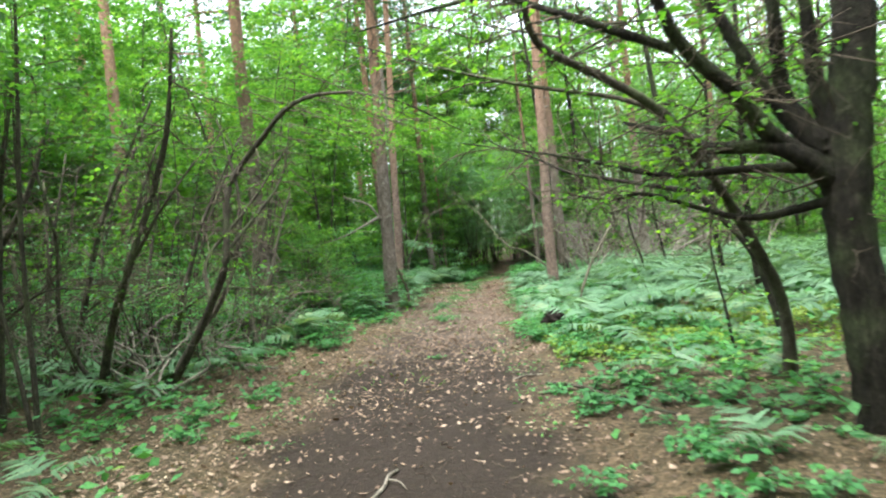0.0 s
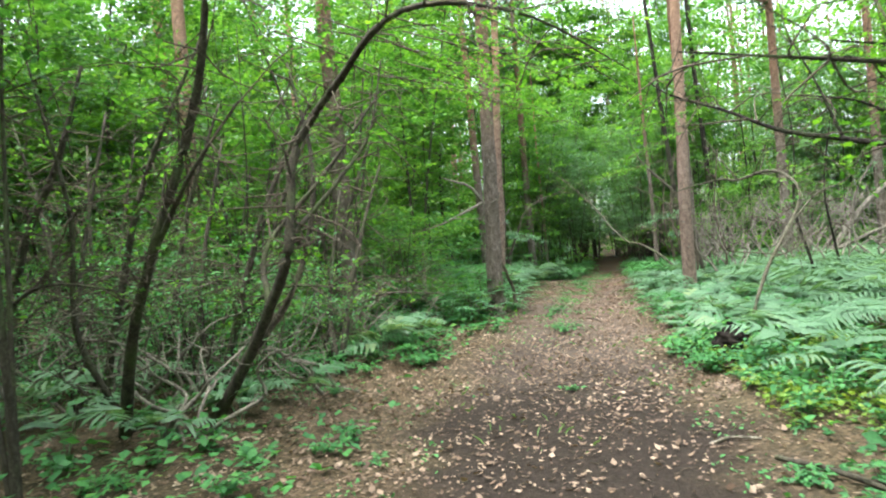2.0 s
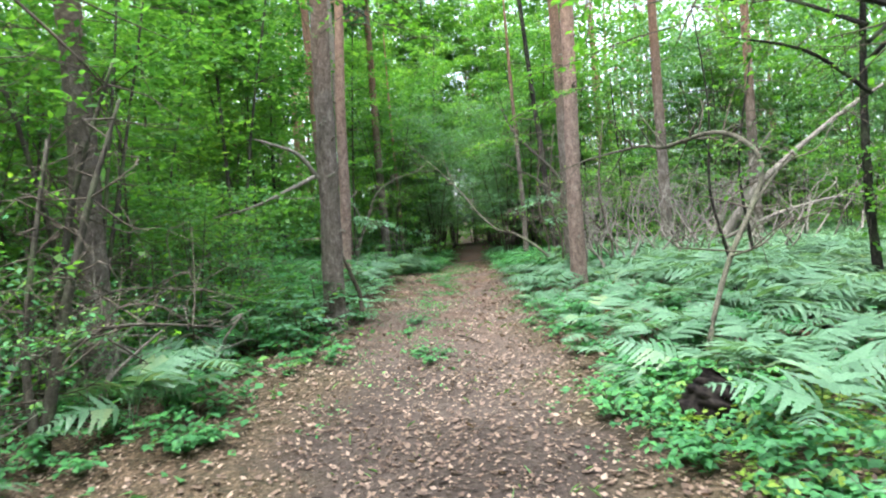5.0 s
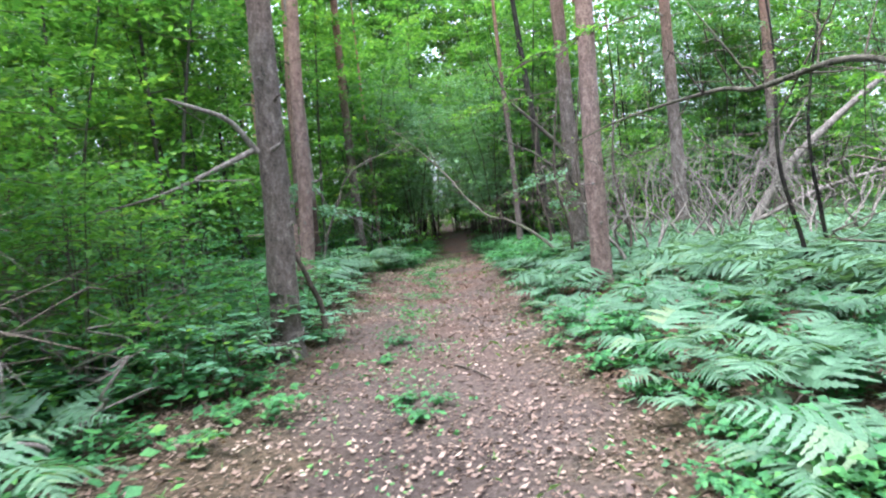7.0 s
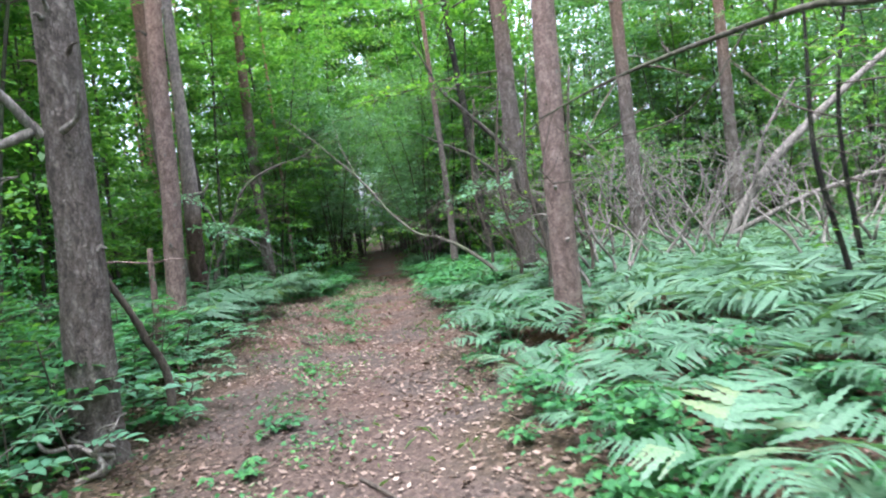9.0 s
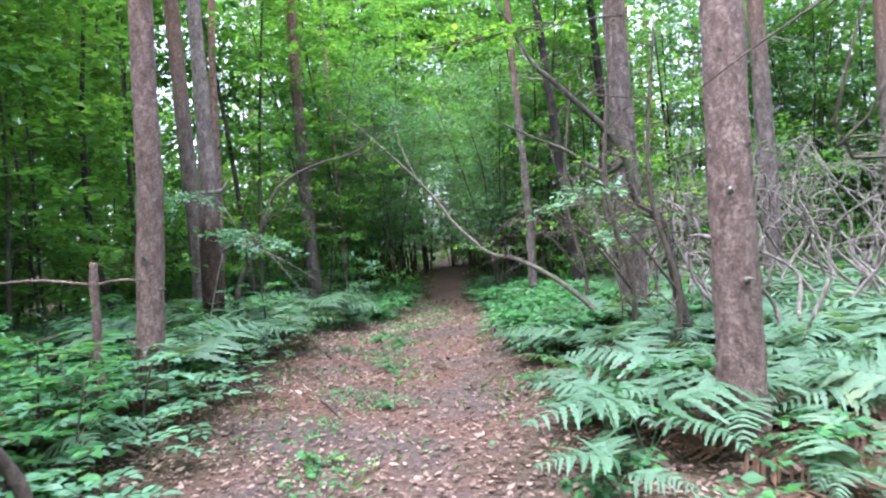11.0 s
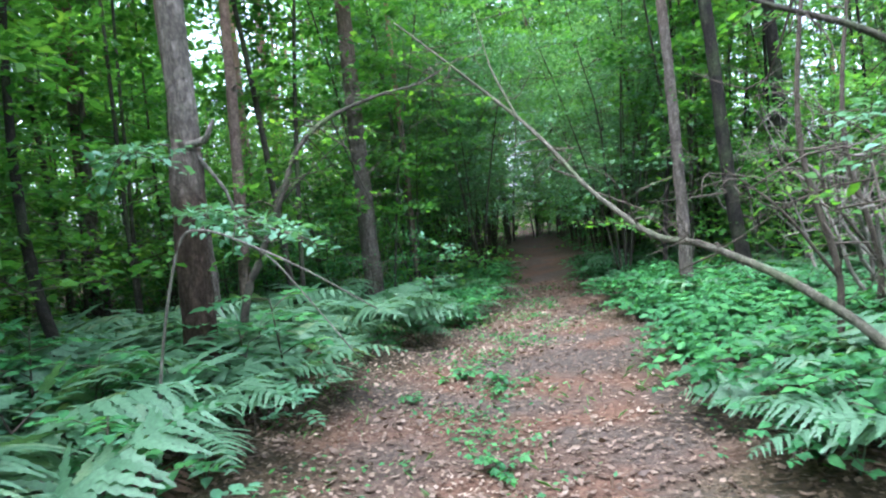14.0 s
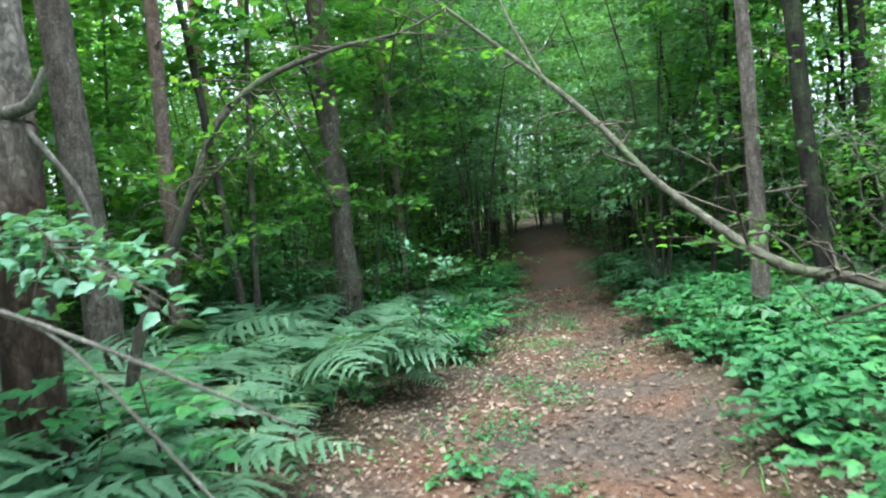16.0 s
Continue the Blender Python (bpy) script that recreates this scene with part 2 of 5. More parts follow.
class Build:
    """Collects vertices and faces, and makes one mesh of them."""

    def __init__(self):
        self.v, self.f, self.n = [], [], 0

    def add(self, verts, faces):
        verts = np.asarray(verts, float)
        self.v.append(verts)
        self.f.append(np.asarray(faces, int) + self.n)
        self.n += len(verts)
        return self

    def mesh(self, name, material, smooth=True):
        me = bpy.data.meshes.new(name)
        v = np.concatenate(self.v)
        loops = np.concatenate([f.ravel() for f in self.f])
        sizes = np.concatenate([np.full(len(f), f.shape[1]) for f in self.f])
        me.vertices.add(len(v))
        me.vertices.foreach_set("co", v.ravel())
        me.loops.add(len(loops))
        me.loops.foreach_set("vertex_index", loops)
        me.polygons.add(len(sizes))
        me.polygons.foreach_set("loop_start", np.concatenate([[0], np.cumsum(sizes)[:-1]]))
        if smooth:
            me.polygons.foreach_set("use_smooth", np.ones(len(sizes), bool))
        me.update(calc_edges=True)
        me.validate()
        me.materials.append(material)
        return me


def part(name, data, parent, label="", kind=""):
    ob = new(name, data)
    ob.parent = parent
    return tagged(ob, label, kind=kind)


def smooth_line(points, n):
    """A Catmull-Rom line through points (with radii as a fourth number), at n places."""
    p = np.asarray(points, float)
    p = np.vstack([2 * p[0] - p[1], p, 2 * p[-1] - p[-2]])
    u = np.linspace(0, len(p) - 3 - 1e-6, n)
    i = u.astype(int)
    t = (u - i)[:, None]
    a, b, c, d = p[i], p[i + 1], p[i + 2], p[i + 3]
    return 0.5 * (2 * b + (c - a) * t + (2 * a - 5 * b + 4 * c - d) * t ** 2 + (3 * b - a - 3 * c + d) * t ** 3)


def tube(b, points, n=14, sides=8, wobble=0.06, r=None):
    """A tapered, slightly knobbly limb through points (x, y, z, radius)."""
    line = smooth_line(points, n)
    xyz, rad = line[:, :3], np.maximum(line[:, 3], 0.0015)
    tan = np.gradient(xyz, axis=0)
    tan /= np.linalg.norm(tan, axis=1)[:, None] + 1e-9
    ref = np.where(np.abs(tan[:, 2:3]) > 0.9, np.array([[1.0, 0, 0]]), np.array([[0, 0, 1.0]]))
    s = np.cross(tan, ref)
    s /= np.linalg.norm(s, axis=1)[:, None] + 1e-9
    q = np.cross(s, tan)
    a = np.linspace(0, 2 * np.pi, sides, endpoint=False)
    rr = rad[:, None] * (1 + wobble * rng.normal(size=(n, sides)))
    ring = xyz[:, None] + rr[..., None] * (np.cos(a)[None, :, None] * s[:, None] + np.sin(a)[None, :, None] * q[:, None])
    i, j = np.meshgrid(np.arange(n - 1), np.arange(sides), indexing="ij")
    k = (j + 1) % sides
    faces = np.stack([i * sides + j, i * sides + k, (i + 1) * sides + k, (i + 1) * sides + j], -1).reshape(-1, 4)
    b.add(ring.reshape(-1, 3), faces)
    cap = np.array([[(n - 1) * sides + m for m in range(sides)]])
    b.f.append(cap + b.n - n * sides)
    return line


def unit(v):
    return v / (np.linalg.norm(v, axis=-1, keepdims=True) + 1e-9)


def leaves(b, at, along, normal, size, width=0.55, droop=0.15, fine=True):
    """Leaf blades at points: pointed ovals folded along the midrib (six triangles) or plain kites (two)."""
    at, along = np.asarray(at, float), unit(np.asarray(along, float))
    n = len(at)
    side = unit(np.cross(along, normal))
    up = np.cross(side, along)
    L = np.broadcast_to(np.asarray(size, float), (n,))[:, None]
    W = L * width * 0.5
    if fine:
        pts = [at, at + along * L * 0.33 + side * W + up * L * 0.07, at + along * L * 0.7 + side * W * 0.72 + up * L * 0.03,
               at + along * L - up * L * droop, at + along * L * 0.7 - side * W * 0.72 + up * L * 0.03, at + along * L * 0.33 - side * W + up * L * 0.07,
               at + along * L * 0.33, at + along * L * 0.7 - up * L * droop * 0.4]
        tris = np.array([[0, 6, 1], [1, 6, 7], [1, 7, 2], [2, 7, 3], [0, 5, 6], [5, 7, 6], [5, 4, 7], [4, 3, 7]])
    elif fine is None:
        pts = [at, at + along * L * 0.4 + side * W + up * L * 0.06, at + along * L - up * L * droop, at + along * L * 0.4 - side * W + up * L * 0.06, at + along * L * 0.45]
        tris = np.array([[0, 4, 1], [1, 4, 2], [0, 3, 4], [3, 2, 4]])
    else:
        pts = [at, at + along * L * 0.45 + side * W, at + along * L - up * L * droop, at + along * L * 0.45 - side * W]
        tris = np.array([[0, 3, 2], [0, 2, 1]])
    k = len(pts)
    v = np.stack(pts, 1).reshape(-1, 3)
    f = (np.arange(n)[:, None, None] * k + tris[None]).reshape(-1, 3)
    b.add(v, f)


def spray(b, tb, root, direction, length, count, size, fine=True, twig=True):
    """A flat layered spray of leaves on one fine twig, as a hornbeam or oak holds them."""
    d = unit(np.asarray(direction, float))
    side = unit(np.cross(d, [0, 0, 1.0]) + 1e-6)
    u = rng.uniform(0.1, 1.0, count)
    lat = rng.uniform(-1, 1, count) * length * 0.38 * (1.15 - u)
    pos = np.asarray(root) + d * (u * length)[:, None] + side * lat[:, None]
    pos[:, 2] += rng.normal(0, 0.035, count) * length - 0.22 * length * u ** 2
    along = d * 0.6 + side * np.sign(lat)[:, None] * 0.8 + rng.normal(0, 0.35, (count, 3))
    nor = np.array([0, 0, 1.0]) + rng.normal(0, 0.32, (count, 3))
    leaves(b, pos, along, nor, size * rng.uniform(0.6, 1.25, count), 0.6, 0.15, fine)
    if twig and tb is not None:
        r = np.asarray(root)
        tube(tb, [(*r, 0.006), (*(r + d * length * 0.5 - [0, 0, 0.05 * length]), 0.004), (*(r + d * length - [0, 0, 0.22 * length]), 0.0015)], 5, 3, 0)


# ---------- ground ----------
def left_edge(y):
    return np.interp(y, [-30, 3, 8, 10, 12, 15, 18, 21, 22.5, 23.5, 26, 29, 35, 42, 60], [-1.4, -1.45, -1.5, -1.35, -1.05, -0.95, -0.68, -0.5, -0.3, 0.3, 1.0, 1.5, 2.2, 3.0, 5])


def right_edge(y):
    return np.interp(y, [-30, 3, 8, 10, 12, 14, 16, 19.5, 21, 23, 26, 30, 35, 42, 60], [0.6, 0.7, 0.85, 0.85, 0.95, 1.1, 1.3, 1.75, 2.0, 2.25, 2.5, 2.85, 3.4, 4.1, 6])


def off_path(x, y):
    """Metres outside the trodden path; negative on it."""
    return np.maximum(left_edge(y) - x, x - right_edge(y))


def height(x, y):
    x, y = np.asarray(x, float), np.asarray(y, float)
    rise = 0.1 * np.clip((y - 11) / 3.5, 0, 1) * np.clip((25.5 - y) / 3, 0, 1)
    left = 0.1 * np.clip((y - 16) / 4, 0, 1) * np.clip((26 - y) / 3, 0, 1) * np.clip(-(x - 0.5) / 1.5, 0, 1)
    bumps = 0.05 * np.sin(x * 1.3 + 0.7) * np.sin(y * 0.9 + 0.4) + 0.02 * np.sin(x * 3.7 + y * 2.1) + 0.012 * np.sin(y * 5.3 - x * 4.1)
    out = np.clip(off_path(x, y) / 0.6 + 0.3, 0, 1)
    rim = 0.05 * np.clip((off_path(x, y) + 0.3) / 0.7, 0, 1)
    return rise + left + bumps * (0.25 + 0.75 * out) + rim


def grid_axis(lo, hi, step, far):
    mid = np.arange(lo, hi + step / 2, step)
    wings = np.geomspace(step * 2, far, 22)
    return np.concatenate([lo - wings[::-1], mid, hi + wings])


gx, gy = grid_axis(-5, 6, 0.11, 400), grid_axis(1.5, 32, 0.13, 400)
X, Y = np.meshgrid(gx, gy, indexing="ij")
Z = height(X, Y) * np.exp(-np.maximum(0, np.hypot(X, Y - 17) - 40) / 20)
fine_zone = (np.abs(X) < 7) & (Y > 1) & (Y < 34)
Z += np.where(fine_zone, rng.normal(0, 0.004, X.shape), 0)
nx, ny = X.shape
I, J = np.meshgrid(np.arange(nx - 1), np.arange(ny - 1), indexing="ij")
gb = Build().add(np.stack([X, Y, Z], -1).reshape(-1, 3), np.stack([I * ny + J, (I + 1) * ny + J, (I + 1) * ny + J + 1, I * ny + J + 1], -1).reshape(-1, 4))
gm = gb.mesh("ground", GROUND)
edge_noise = 0.16 * np.sin(Y * 2.3 + X) + 0.1 * np.sin(Y * 5.1 - 2 * X) + 0.08 * np.sin(Y * 11.0)
trod = np.clip(0.5 - (off_path(X, Y) + edge_noise + 0.05) / 0.5, 0, 1)
attr = gm.attributes.new("trodden", "FLOAT", "POINT")
attr.data.foreach_set("value", trod.ravel().astype(np.float32))
tagged(new("ground", gm), "brown forest floor with a trodden earth path", "ground", kind="structure")

# ---------- fallen leaves and twigs ----------
def scatter(n, xr, yr, keep):
    x, y = rng.uniform(*xr, n), rng.uniform(*yr, n)
    k = keep(x, y) > rng.uniform(size=n)
    return x[k], y[k]


def litter(name, x, y, size, label):
    n = len(x)
    b = Build()
    a = rng.uniform(0, 2 * np.pi, n)
    at = np.stack([x, y, height(x, y) + rng.uniform(0.004, 0.022, n)], -1)
    leaves(b, at, np.stack([np.cos(a), np.sin(a), rng.normal(0.05, 0.22, n)], -1), np.array([0, 0, 1.0]) + rng.normal(0, 0.3, (n, 3)), size, 0.62, -0.12, False)
    tagged(new(name, b.mesh(name, LITTER, False)), label, "leaf litter", kind="stuff")


def litter_weight(x, y):
    o = off_path(x, y)
    centre = np.where(o < 0, np.clip(0.3 + (y - 6) / 7, 0.13, 0.9) + 0.28 * np.exp(o / 0.18), np.where(y < 8, np.where(x > 0, .28, .75), 1.0))
    patch = 0.5 + 0.5 * np.sin(x * 2.1 + 1.3 * np.sin(y * 1.1)) * np.sin(y * 1.7)
    return np.clip(centre * (0.45 + 0.75 * patch), 0, 1) * np.where(o > 1.6, 0.6, 1)


lx, ly = scatter(190000, (-5, 5), (0, 29), litter_weight)
litter("leaf_litter", lx, ly, rng.uniform(0.016, 0.05, len(lx)) * np.where(rng.random(len(lx)) < .2, 1.6, 1), "pale and brown fallen leaves scattered over the earth")
sx, sy = scatter(1500, (-4, 4.5), (2.5, 30), lambda x, y: np.where(off_path(x, y) < 1.2, 0.7, 0.3))
b = Build()
for x, y in zip(sx, sy):
    a, l = rng.uniform(0, 6.28), rng.uniform(0.06, 0.28)
    z = float(height(x, y)) + 0.008
    tube(b, [(x, y, z, 0.003), (x + l * math.cos(a) * 0.5, y + l * math.sin(a) * 0.5, z + 0.01, 0.003), (x + l * math.cos(a + 0.3), y + l * math.sin(a + 0.3), z, 0.002)], 3, 3, 0)
tagged(new("twig_litter", b.mesh("twig_litter", TWIG)), "thin brown broken twigs lying among fallen leaves", "twigs", kind="stuff")


def fallen_stick(points, radius, label, material=DEAD_BARK, fork=True):
    b = Build()
    pts = [(x, y, float(height(x, y)) + z + radius * 0.6, radius * (1 - 0.5 * i / len(points))) for i, (x, y, z) in enumerate(points)]
    line = tube(b, pts, 12, 7, 0.12)
    if fork:
        p = line[6]
        tube(b, [(*p[:3], radius * 0.6), (p[0] + 0.09, p[1] - 0.1, p[2] + 0.01, radius * 0.4), (p[0] + 0.14, p[1] - 0.22, p[2], radius * 0.25)], 6, 5, 0.1)
    tagged(new("fallen_stick", b.mesh("fallen_stick", material)), label, "stick")


fallen_stick([(-0.56, 3.95, 0), (-0.47, 4.2, 0.01), (-0.45, 4.4, 0.02), (-0.4, 4.55, 0)], 0.014, "pale weathered forked stick lying on dark earth")
fallen_stick([(0.26, 14.02, 0), (0.36, 13.75, 0.02), (0.48, 13.49, 0)], 0.012, "thin dark stick lying across the path", TWIG, False)
fallen_stick([(-0.04, 18.75, 0.01), (0.06, 18.45, 0.02), (0.15, 18.15, 0)], 0.015, "forked grey stick lying on leaf litter", TWIG)
fallen_stick([(1.2, 18.8, 0), (1.3, 18.7, 0.01), (1.4, 18.6, 0)], 0.011, "short brown stick on the path", TWIG, False)
fallen_stick([(1.5, 18.5, 0), (1.46, 18.3, 0.02), (1.48, 18.1, 0)], 0.012, "short bent stick at the path edge", DEAD_BARK, False)
fallen_stick([(0.6, 7.1, 0), (0.75, 7.12, 0.02), (0.92, 7.05, 0)], 0.012, "short pale stick among leaves", DEAD_BARK, False)
fallen_stick([(0.9, 6.7, 0), (1.15, 6.25, 0.03), (1.4, 5.7, 0.02), (1.7, 5.0, 0)], 0.02, "long fallen branch lying in the leaf litter", STEM_BARK)
fallen_stick([(-3.0, 9.65, 0.03), (-2.7, 9.5, 0.05), (-2.4, 9.3, 0.02)], 0.02, "pale fallen branch in the undergrowth", DEAD_BARK)
fallen_stick([(-0.68, 8.97, 0), (-0.45, 9.05, 0.01), (-0.25, 9.1, 0)], 0.009, "thin stick across the trodden earth", TWIG, False)
fallen_stick([(2.2, 21.2, 0.1), (2.6, 21.1, 0.14), (3.1, 21.3, 0.1)], 0.022, "fallen branch under green plants by the path", STEM_BARK)

# ---------- trees ----------
def pine(x, y, radius, tall, material, label, lean=(0.0, 0.0), stubs=10, crown=True, low=1.2):
    """A forest pine: straight tapered bole with flared foot, dead stubs, and a high crown of needle tufts."""
    tree = new("pine_tree")
    z0 = float(height(x, y)) - 0.06
    tree.location = (x, y, z0)
    b = Build()
    pts = [(lean[0] * t * tall, lean[1] * t * tall, t * tall, radius * (1.0 - 0.62 * t)) for t in np.linspace(0, 1, 9)]
    pts = [(p[0] + rng.normal(0, 0.012), p[1] + rng.normal(0, 0.012), p[2], p[3]) for p in pts]
    pts[0] = (0, 0, 0, radius * 1.32)
    pts.insert(1, (0, 0, 0.32, radius * 1.06))
    line = tube(b, pts, 60, 18, 0.045)
    part("trunk", b.mesh("pine_trunk", material), tree)
    for _ in range(stubs):
        h = rng.uniform(low, min(tall * 0.6, 6.0))
        i = int(h / tall * 59)
        c, a = line[i], rng.uniform(0, 6.28)
        l = rng.choice([0.12, 0.2, 0.5, 0.9, 1.3]) if x * x > 12 else rng.choice([.035, .04, .05, .1, .16])
        d = np.array([math.cos(a), math.sin(a), rng.uniform(-0.25, 0.35)])
        sb = Build()
        p0 = c[:3] + d * c[3] * 0.8
        tube(sb, [(*p0, 0.03), (*(p0 + d * min(.03, l * .4)), 0.019), (*(p0 + d * l * 0.5 + [0, 0, 0.015]), 0.011), (*(p0 + d * l + rng.normal(0, 0.06, 3) * l), 0.004)], 7, 5, 0.12)
        part("dead_branch", sb.mesh("stub", DEAD_BARK if rng.random() < 0.5 else TWIG), tree)
    if crown:
        tb, nb = Build(), Build()
        for k in range(26):
            h = rng.uniform(0.62, 1.0)
            c = line[min(59, int(h * 59))]
            a, l = rng.uniform(0, 6.28), rng.uniform(0.7, 2.0) * (1.35 - h)  + 0.4
            d = np.array([math.cos(a), math.sin(a), 0.25])
            e = c[:3] + d * l
            tube(tb, [(*c[:3], 0.04), (*(c[:3] + d * l * 0.6 - [0, 0, 0.08]), 0.022), (*e, 0.008)], 6, 5)
            m = 70
            pos = c[:3] + d * (rng.uniform(0.35, 1.05, m) * l)[:, None] + rng.normal(0, 0.2, (m, 3))
            leaves(nb, pos, rng.normal(0, 1, (m, 3)) + d * 0.6, rng.normal(0, 1, (m, 3)), rng.uniform(0.16, 0.3, m), 0.22, 0.05, False)
        part("bough", tb.mesh("pine_limbs", material), tree, kind="stuff")
        part("crown", nb.mesh("pine_crown", NEEDLE, False), tree, "dark green pine needles", "stuff")
    return tagged(tree, label, "pine tree")


pine(-1.29, 15.07, 0.147, 13, PINE_BARK, "grey-barked pine with two dead forked branches beside the path", (.03, 0), stubs=16, low=1.9)
pine(-1.37, 18.65, 0.108, 14, RED_BARK, "slender reddish pine standing among ferns by the path", (.055, 0), stubs=26, low=0.7)
pine(2.46, 16.45, 0.125, 14, RED_BARK, "stout pine with knotted pinkish bark among bracken", (.025, 0), stubs=38, low=0.6)
pine(-3.38, 12.7, 0.15, 13, PINE_BARK, "dark-barked pine behind tangled shrubs", stubs=12, low=0.8)
pine(-5.9, 12.9, 0.13, 14, RED_BARK, "reddish pine in the thicket", stubs=6)
pine(-2.03, 23.3, 0.13, 14, PINE_BARK, "pale grey pine behind a dark trunk", (-.02, 0), stubs=7)
pine(-2.08, 24.7, 0.075, 12, RED_BARK, "thin reddish pine deep among saplings", (.045, 0), stubs=4)
pine(-0.66, 26.1, 0.13, 13, PINE_BARK, "tall pine with dark foot beside the path bend", stubs=6)
pine(3.35, 20.3, 0.145, 13, PINE_BARK, "grey pine set back in the bracken", stubs=9, low=0.9)
pine(4.12, 25.0, 0.09, 13, DARK_BARK, "dark leaning trunk in the shade", (-.07, 0), stubs=8, crown=False)
pine(5.42, 26.3, 0.1, 13, DARK_BARK, "dark trunk among thin stems", (-.04, 0), stubs=8, crown=False)
for k, (x, y, r) in enumerate([(-8.2, 16.5, .14), (-9, 24, .15), (-5, 27, .14), (-3.6, 31, .13), (6.4, 22.6, .15), (9.5, 24, .15), (-6.8, 21, .12)]):
    pine(x, y, r, rng.uniform(12, 15), [RED_BARK, PINE_BARK, PINE_BARK][k % 3], "straight pine trunk standing back in the wood", stubs=5, low=1.0)

snag = new("dark_tree")
snag.location = (-1.5, 21.5, float(height(-1.5, 21.5)) - 0.05)
b = Build()
tube(b, [(0, 0, 0, 0.17), (0.01, 0, 0.4, 0.135), (0.03, 0, 1.2, 0.12), (0.06, 0.03, 1.9, 0.122), (0.07, 0.04, 2.1, 0.105), (0.08, 0.05, 3.4, 0.09), (0.06, 0.1, 6, 0.06), (0.0, 0.1, 9, 0.02)], 40, 16, 0.06)
part("trunk", b.mesh("snag_trunk", BROWN_BARK), snag)
for p in ([(0.12, -0.05, 2.0, .035), (0.27, -0.12, 2.02, .028), (0.36, -0.16, 2.15, .01)], [(0.16, 0, 1.92, .02), (0.34, 0.05, 1.6, .014), (0.36, 0.1, 1.25, .006)]):
    b = Build()
    tube(b, p, 8, 6, 0.12)
    part("broken_branch", b.mesh("stub", DEAD_BARK), snag)
tagged(snag, "dark brown trunk with a broken side branch above ferns", "tree")

# the two dead branches of the first pine
def limb_thing(name, limbs, material, label, category, leafy=None, twigs=0, leaf_size=0.06, leaf_mat=None):
    """A shrub, bough or small tree from given limbs, each a part, with fine twigs and leaf sprays along them."""
    thing = new(name)
    base = np.array(limbs[0][0][:3])
    thing.location = base
    tb, lb, made = Build(), Build(), 0
    for pts in limbs:
        b = Build()
        local = [(*(np.array(p[:3]) - base), p[3]) for p in pts]
        line = tube(b, local, max(10, 5 * len(pts)), 7 if material is DEAD_BARK else 9, 0.07)
        part("stem" if pts is limbs[0] else "branch", b.mesh(name + "_limb", material), thing)
        length = np.sum(np.linalg.norm(np.diff(line[:, :3], axis=0), axis=1))
        for _ in range(int(twigs * length)):
            i = int(rng.uniform(0.25, 1) * (len(line) - 1))
            d = unit(rng.normal(0, 1, 3) * [1, 1, 0.6] + [0, 0, 0.1])
            l = rng.uniform(0.15, 0.75)
            p0 = line[i, :3]
            mid = p0 + d * l * 0.5 + rng.normal(0, 0.09, 3) * l / .45
            end = p0 + d * l + rng.normal(0, 0.07, 3) - [0, 0, 0.06]
            tube(tb, [(*p0, min(0.008, line[i, 3] * 0.6)), (*mid, 0.005), (*end, 0.002)], 6, 4, 0.05)
            made += 1
            for _ in range(2):
                e2 = mid + rng.normal(0, 0.16, 3)
                tube(tb, [(*mid, 0.004), (*((mid + e2) / 2 + rng.normal(0, 0.02, 3)), 0.003), (*e2, 0.0015)], 4, 3, 0)
        if leafy:
            for _ in range(int(leafy * length)):
                i = int(rng.uniform(0.3, 1) * (len(line) - 1))
                d = unit(rng.normal(0, 1, 3) * [1, 1, 0.3])
                spray(lb, tb, line[i, :3], d, rng.uniform(0.3, 0.8), 16, leaf_size)
                made += 1
    if made:
        part("twig_spray", tb.mesh(name + "_twigs", material if material is DEAD_BARK else TWIG), thing, kind="stuff")
    if lb.n:
        part("foliage", lb.mesh(name + "_leaves", leaf_mat or LEAF, False), thing, "fresh green leaves", "stuff")
    return tagged(thing, label, category)


fork_limbs = [[(-1.35, 15.03, 2.2, .035), (-1.55, 14.83, 2.5, .026), (-1.81, 14.63, 2.62, .02), (-2.03, 14.48, 2.7, .008)],
              [(-1.38, 14.98, 2.22, .03), (-1.81, 14.73, 2.01, .022), (-2.19, 14.53, 1.85, .016), (-2.68, 14.33, 1.74, .006)],
              [(-1.2, 14.93, 2.2, .025), (-1.08, 14.83, 2.26, .016), (-1.03, 14.73, 2.4, .006)]]
limb_thing("dead_branch", fork_limbs, DEAD_BARK, "pale dead forked branch sticking out from a pine trunk", "branch", twigs=1)

# dark oak leaning over the path, with its curved side stem
oak_bole = [
    [(2.72, 4.25, -0.05, .2), (2.62, 4.2, .62, .15), (2.56, 4.2, 1.27, .14), (2.58, 4.2, 1.76, .14), (2.68, 4.2, 2.38, .125), (2.78, 4.25, 3.2, .12), (2.9, 4.3, 5.0, .08)],
    [(2.5, 4.2, 1.6, .07), (2.15, 4.1, 1.84, .05), (1.79, 4.3, 1.91, .038), (1.73, 4.5, 2.02, .03), (1.4, 4.8, 2.2, .012)],
    [(2.5, 4.2, 1.65, .07), (2.09, 4.1, 1.93, .055), (1.84, 4.0, 2.21, .048), (1.56, 3.9, 2.45, .042), (1.39, 3.8, 2.73, .035), (1.2, 3.7, 3.3, .02)]]
